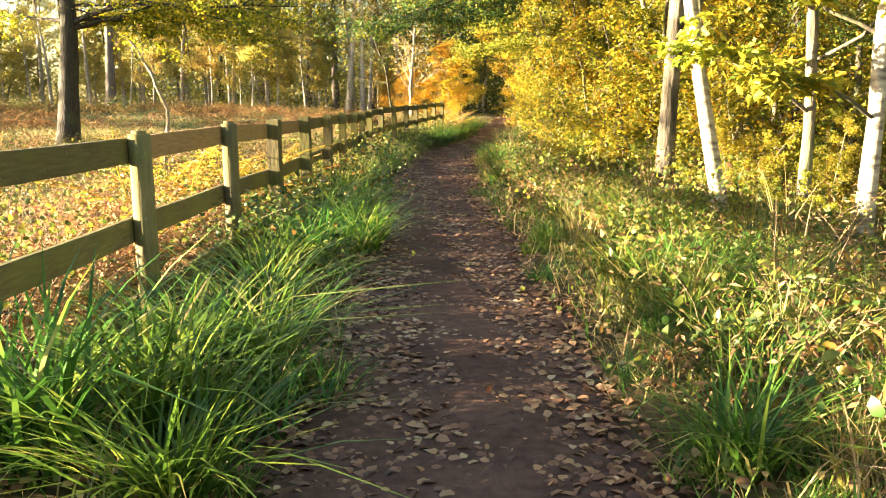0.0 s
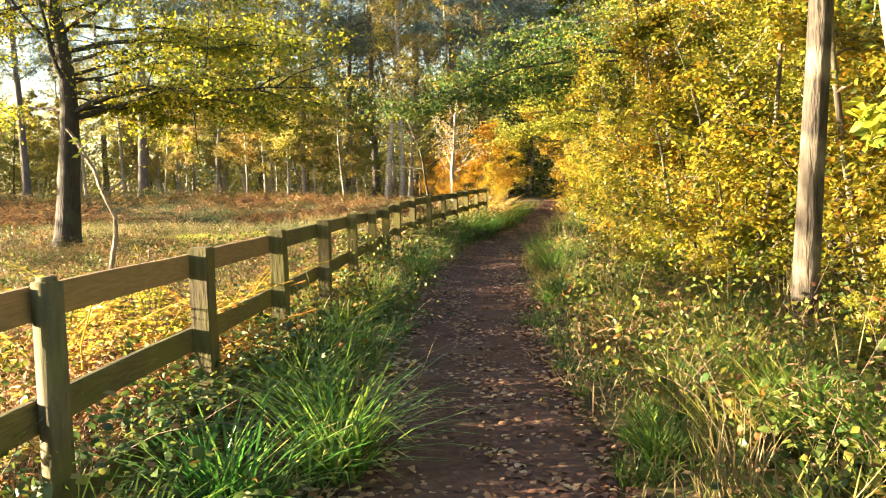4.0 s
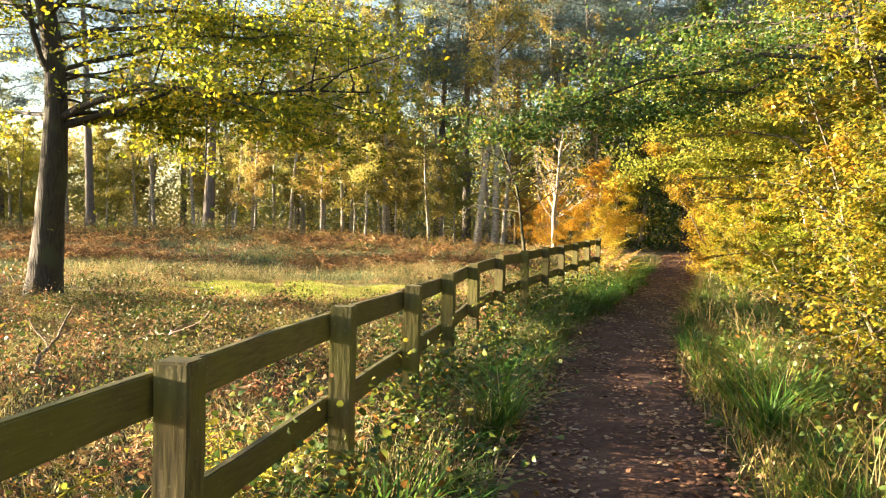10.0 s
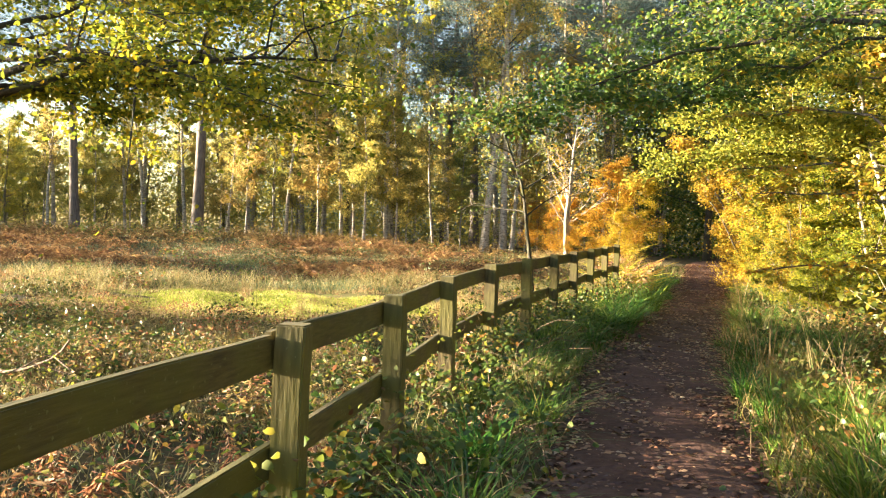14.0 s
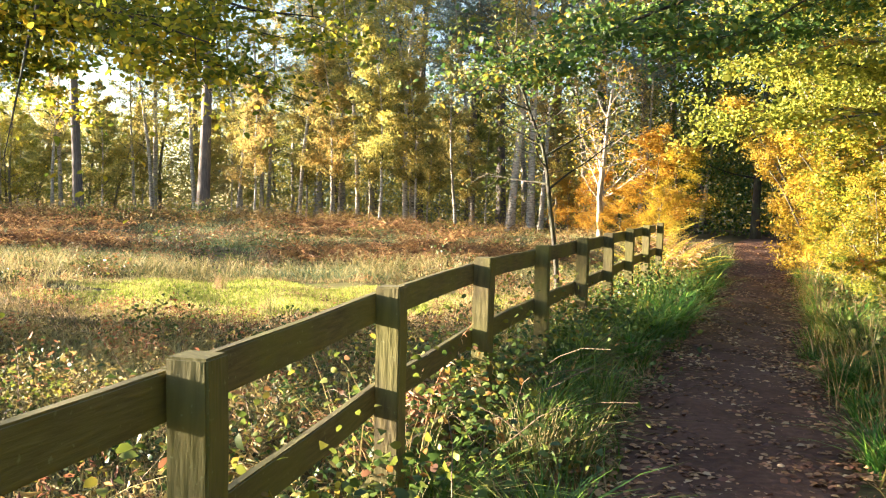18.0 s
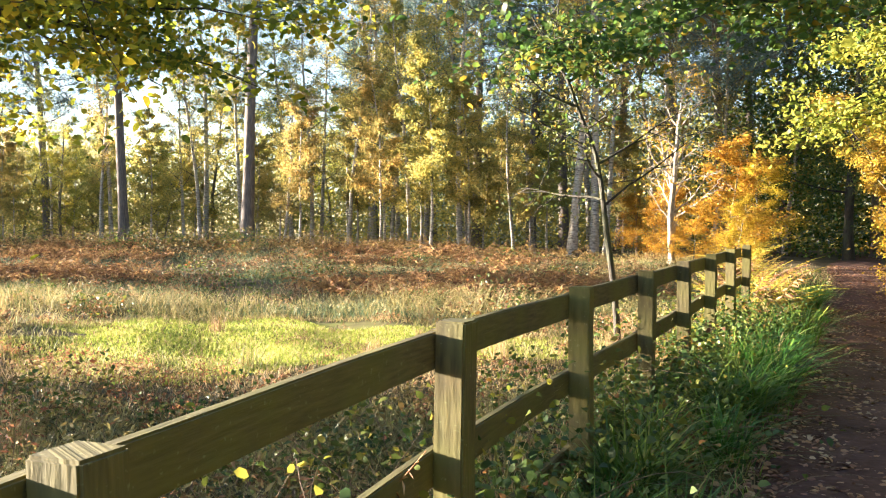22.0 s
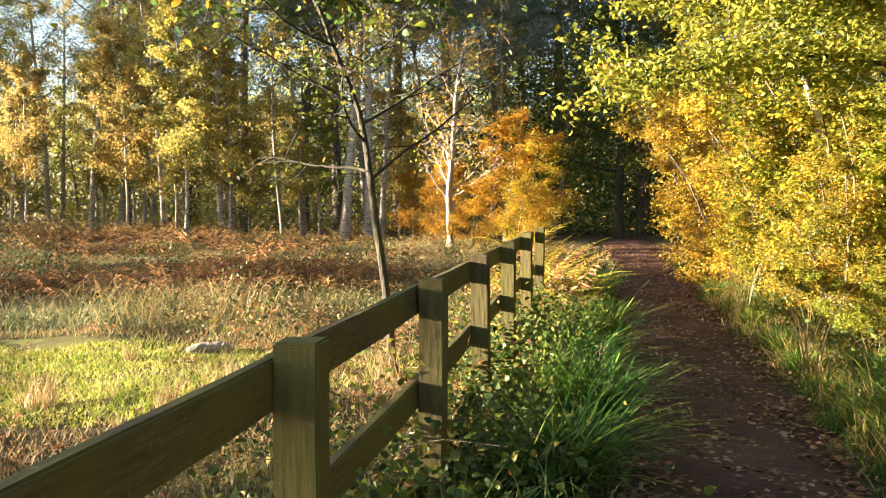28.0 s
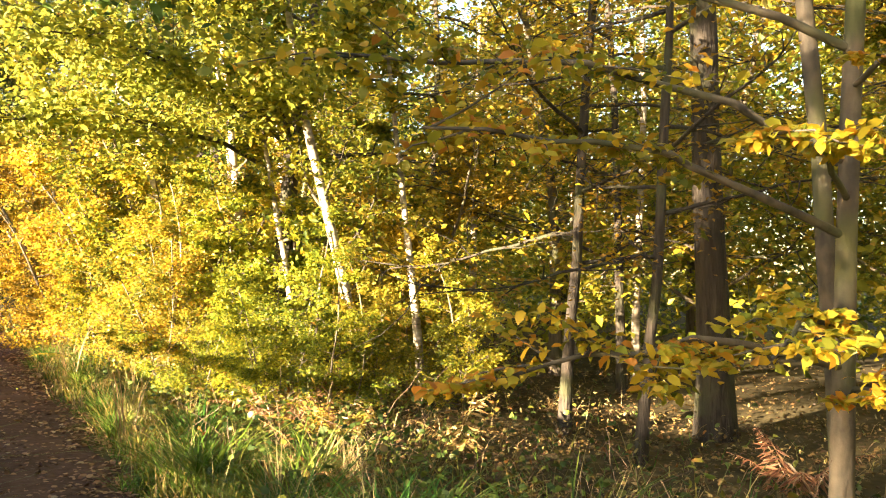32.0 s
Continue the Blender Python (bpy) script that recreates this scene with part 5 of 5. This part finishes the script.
def far_left(r, n):
    x = r.uniform(-40, -16, n)
    return np.column_stack([x, 45.5 + 0.08 * (x + 15) + r.normal(size=n) * 1.2])


def apron(r, n):
    a, q = r.uniform(0, 2 * np.pi, n * 2), np.sqrt(r.uniform(0, 1, n * 2))
    x, y = -7.7 + np.cos(a) * q * 4.8, 27.3 + np.sin(a) * q * 3.9
    ok = ((x + 7.9) / 4.0) ** 2 + ((y - 28.2) / 2.5) ** 2 > 1
    return np.column_stack([x[ok], y[ok]])[:n]


def lawn_edge(r, n):
    a = r.uniform(0, 2 * np.pi, n)
    q = r.uniform(0.75, 1.15, n)
    return np.column_stack([-8.2 + np.cos(a) * q * 3.9, 28.6 + np.sin(a) * q * 2.7])


mounds("meadow_red_weeds", 348, 130, near_meadow, M_RUSTFERN, 0.05, "reddish-brown withered weeds in clumps across the meadow", 120, 0.45, 0.5, 0.3)
mounds("heather_mounds", 342, 60, far_left, M_WEED, 0.11, "dark heather mounds before the far trees", 130, 1.2, 0.9, 0.35)
mounds("heather_green", 343, 34, far_left, M_BRAMBLE, 0.10, "dark green scrub mounds before the far trees", 130, 1.1, 0.8, 0.5)
mounds("meadow_weed_mounds", 321, 170, near_meadow, M_WEED, 0.06, "withered brown weeds in clumps across the meadow", 110, 0.45, 0.4, 0.3)
mounds("far_meadow_weeds", 322, 200, far_meadow, M_WEED, 0.10, "withered brown weeds in the far part of the meadow", 70, 0.6, 0.4, 0.35)
mounds("far_meadow_brambles", 323, 60, far_meadow, M_BRAMBLE, 0.08, "low green bramble mounds in the far part of the meadow", 90, 0.7, 0.5)
mounds("verge_dry_weeds", 324, 130, fallen, M_WEED, 0.06, "withered brown stems and leaves among the verge grass", 90, 0.4, 0.5, 0.25)
mounds("verge_yellow_brambles", 340, 50, fallen, M_YBRAMBLE, 0.05, "bramble with yellow and lime leaves on the verge", 120, 0.45, 0.75, 0.75)
mounds("verge_brambles", 325, 75, fallen, M_BRAMBLE, 0.055, "dark bramble leaves in patches on the verge", 110, 0.45, 0.45, 0.75)


def by_oak(r, n):
    x, y = r.uniform(-12, -3.2, n * 2), r.uniform(18, 27, n * 2)
    ok = off_lawn(x, y) & (np.hypot(x + 11.55, y - 23.7) > 0.8)
    return np.column_stack([x[ok], y[ok]])[:n]


turf("tall_straw", 345, 3200, straw_spots, 0.5, 0.006, M_STRAW, "tall pale dry grass round the green patch")
turf("lawn_edge_straw", 346, 3000, lawn_edge, 0.14, 0.005, M_STRAW, "thin dry grass at the edge of the green patch")
turf("lawn_dry_grass", 352, 4500, lawn, 0.09, 0.005, M_STRAW, "thin dry grass mixed into the green patch")
mounds("lawn_weeds", 353, 26, lawn, M_WEED, 0.04, "small brown weed tufts in the green patch", 50, 0.22, 0.16, 0.35)
turf("apron_grass", 349, 16000, apron, 0.10, 0.005, M_STRAW, "low dry grass before the green patch")
mounds("apron_weeds", 350, 60, apron, M_WEED, 0.04, "low withered weeds before the green patch", 90, 0.4, 0.2, 0.35)
mounds("apron_red_weeds", 351, 30, apron, M_RUSTFERN, 0.045, "low reddish weeds before the green patch", 90, 0.4, 0.24, 0.35)
def fence_end(r, n):
    y = r.uniform(23.5, 34, n)
    fx = np.array([fence_x(min(q, 31)) for q in y])
    return np.column_stack([fx + r.uniform(-0.35, 0.7, n), y])


mounds("fence_end_brambles", 360, 46, fence_end, M_BRAMBLE, 0.045, "dark green brambles growing through the fence and sedge", 120, 0.32, 0.55, 0.7)
mounds("fence_end_yellow_brambles", 361, 16, fence_end, M_YBRAMBLE, 0.045, "yellowing brambles at the foot of the fence", 70, 0.3, 0.6, 0.7)
mounds("oak_side_weeds", 326, 150, by_oak, M_WEED, 0.05, "withered brown weeds in clumps near the oak", 130, 0.4, 0.42, 0.3)
mounds("oak_side_brambles", 327, 26, by_oak, M_BRAMBLE, 0.045, "low green bramble clumps near the oak", 150, 0.4, 0.4, 0.7)
turf("oak_side_grass", 328, 26000, by_oak, 0.22, 0.005, M_STRAW, "dry grass near the oak")


def canes(name, seed, n, place, length, rad, label, category, up=0.9, sag=-0.22):
    """Thin arching or upright stems, past counting."""
    r = np.random.default_rng(seed)
    got = []
    for x, y in place(r, n):
        ang = r.uniform(0, 6.28)
        line = wander((x, y, float(ground_z(x, y)) - 0.02), (math.cos(ang) * 0.6, math.sin(ang) * 0.6, up), length * r.uniform(0.5, 1.3), 7, r, 0.12, sag)
        line[:, 2] = np.maximum(line[:, 2], ground_z(line[:, 0], line[:, 1]) + 0.01)
        got.append(tube(line, np.linspace(rad, rad * 0.45, 8), 4))
    return tagged(obj(name, mesh_np(name, *join(got), M_TWIG)), label, category, kind="stuff")


def path_twigs(r, n):
    y = r.uniform(1.5, 30, n)
    return np.column_stack([path_mid(y) + r.uniform(-1, 1, n) * (path_half(y) + 0.4), y])


canes("bramble_canes", 330, 420, fence_side, 0.95, 0.0038, "thin arching brown bramble canes along the fence", "bramble")
canes("bracken_stems", 331, 380, behind_start, 0.75, 0.0035, "dry brown bracken stems behind the fence", "bracken", 1.5, -0.05)
canes("verge_stems", 332, 260, fallen, 0.75, 0.0032, "dry bent stems among the verge grass", "weeds", 1.2, -0.12)
canes("meadow_stems", 333, 420, near_meadow, 0.6, 0.0035, "dry weed stems standing in the meadow", "weeds", 1.6, -0.04)
canes("wood_edge_stems", 334, 420, right_scrub, 0.8, 0.0035, "dry bent stems at the wood's edge", "weeds", 1.2, -0.12)
canes("fallen_twigs", 335, 110, path_twigs, 0.35, 0.0035, "small fallen twigs lying on the path", "twigs", 0.05, -0.3)
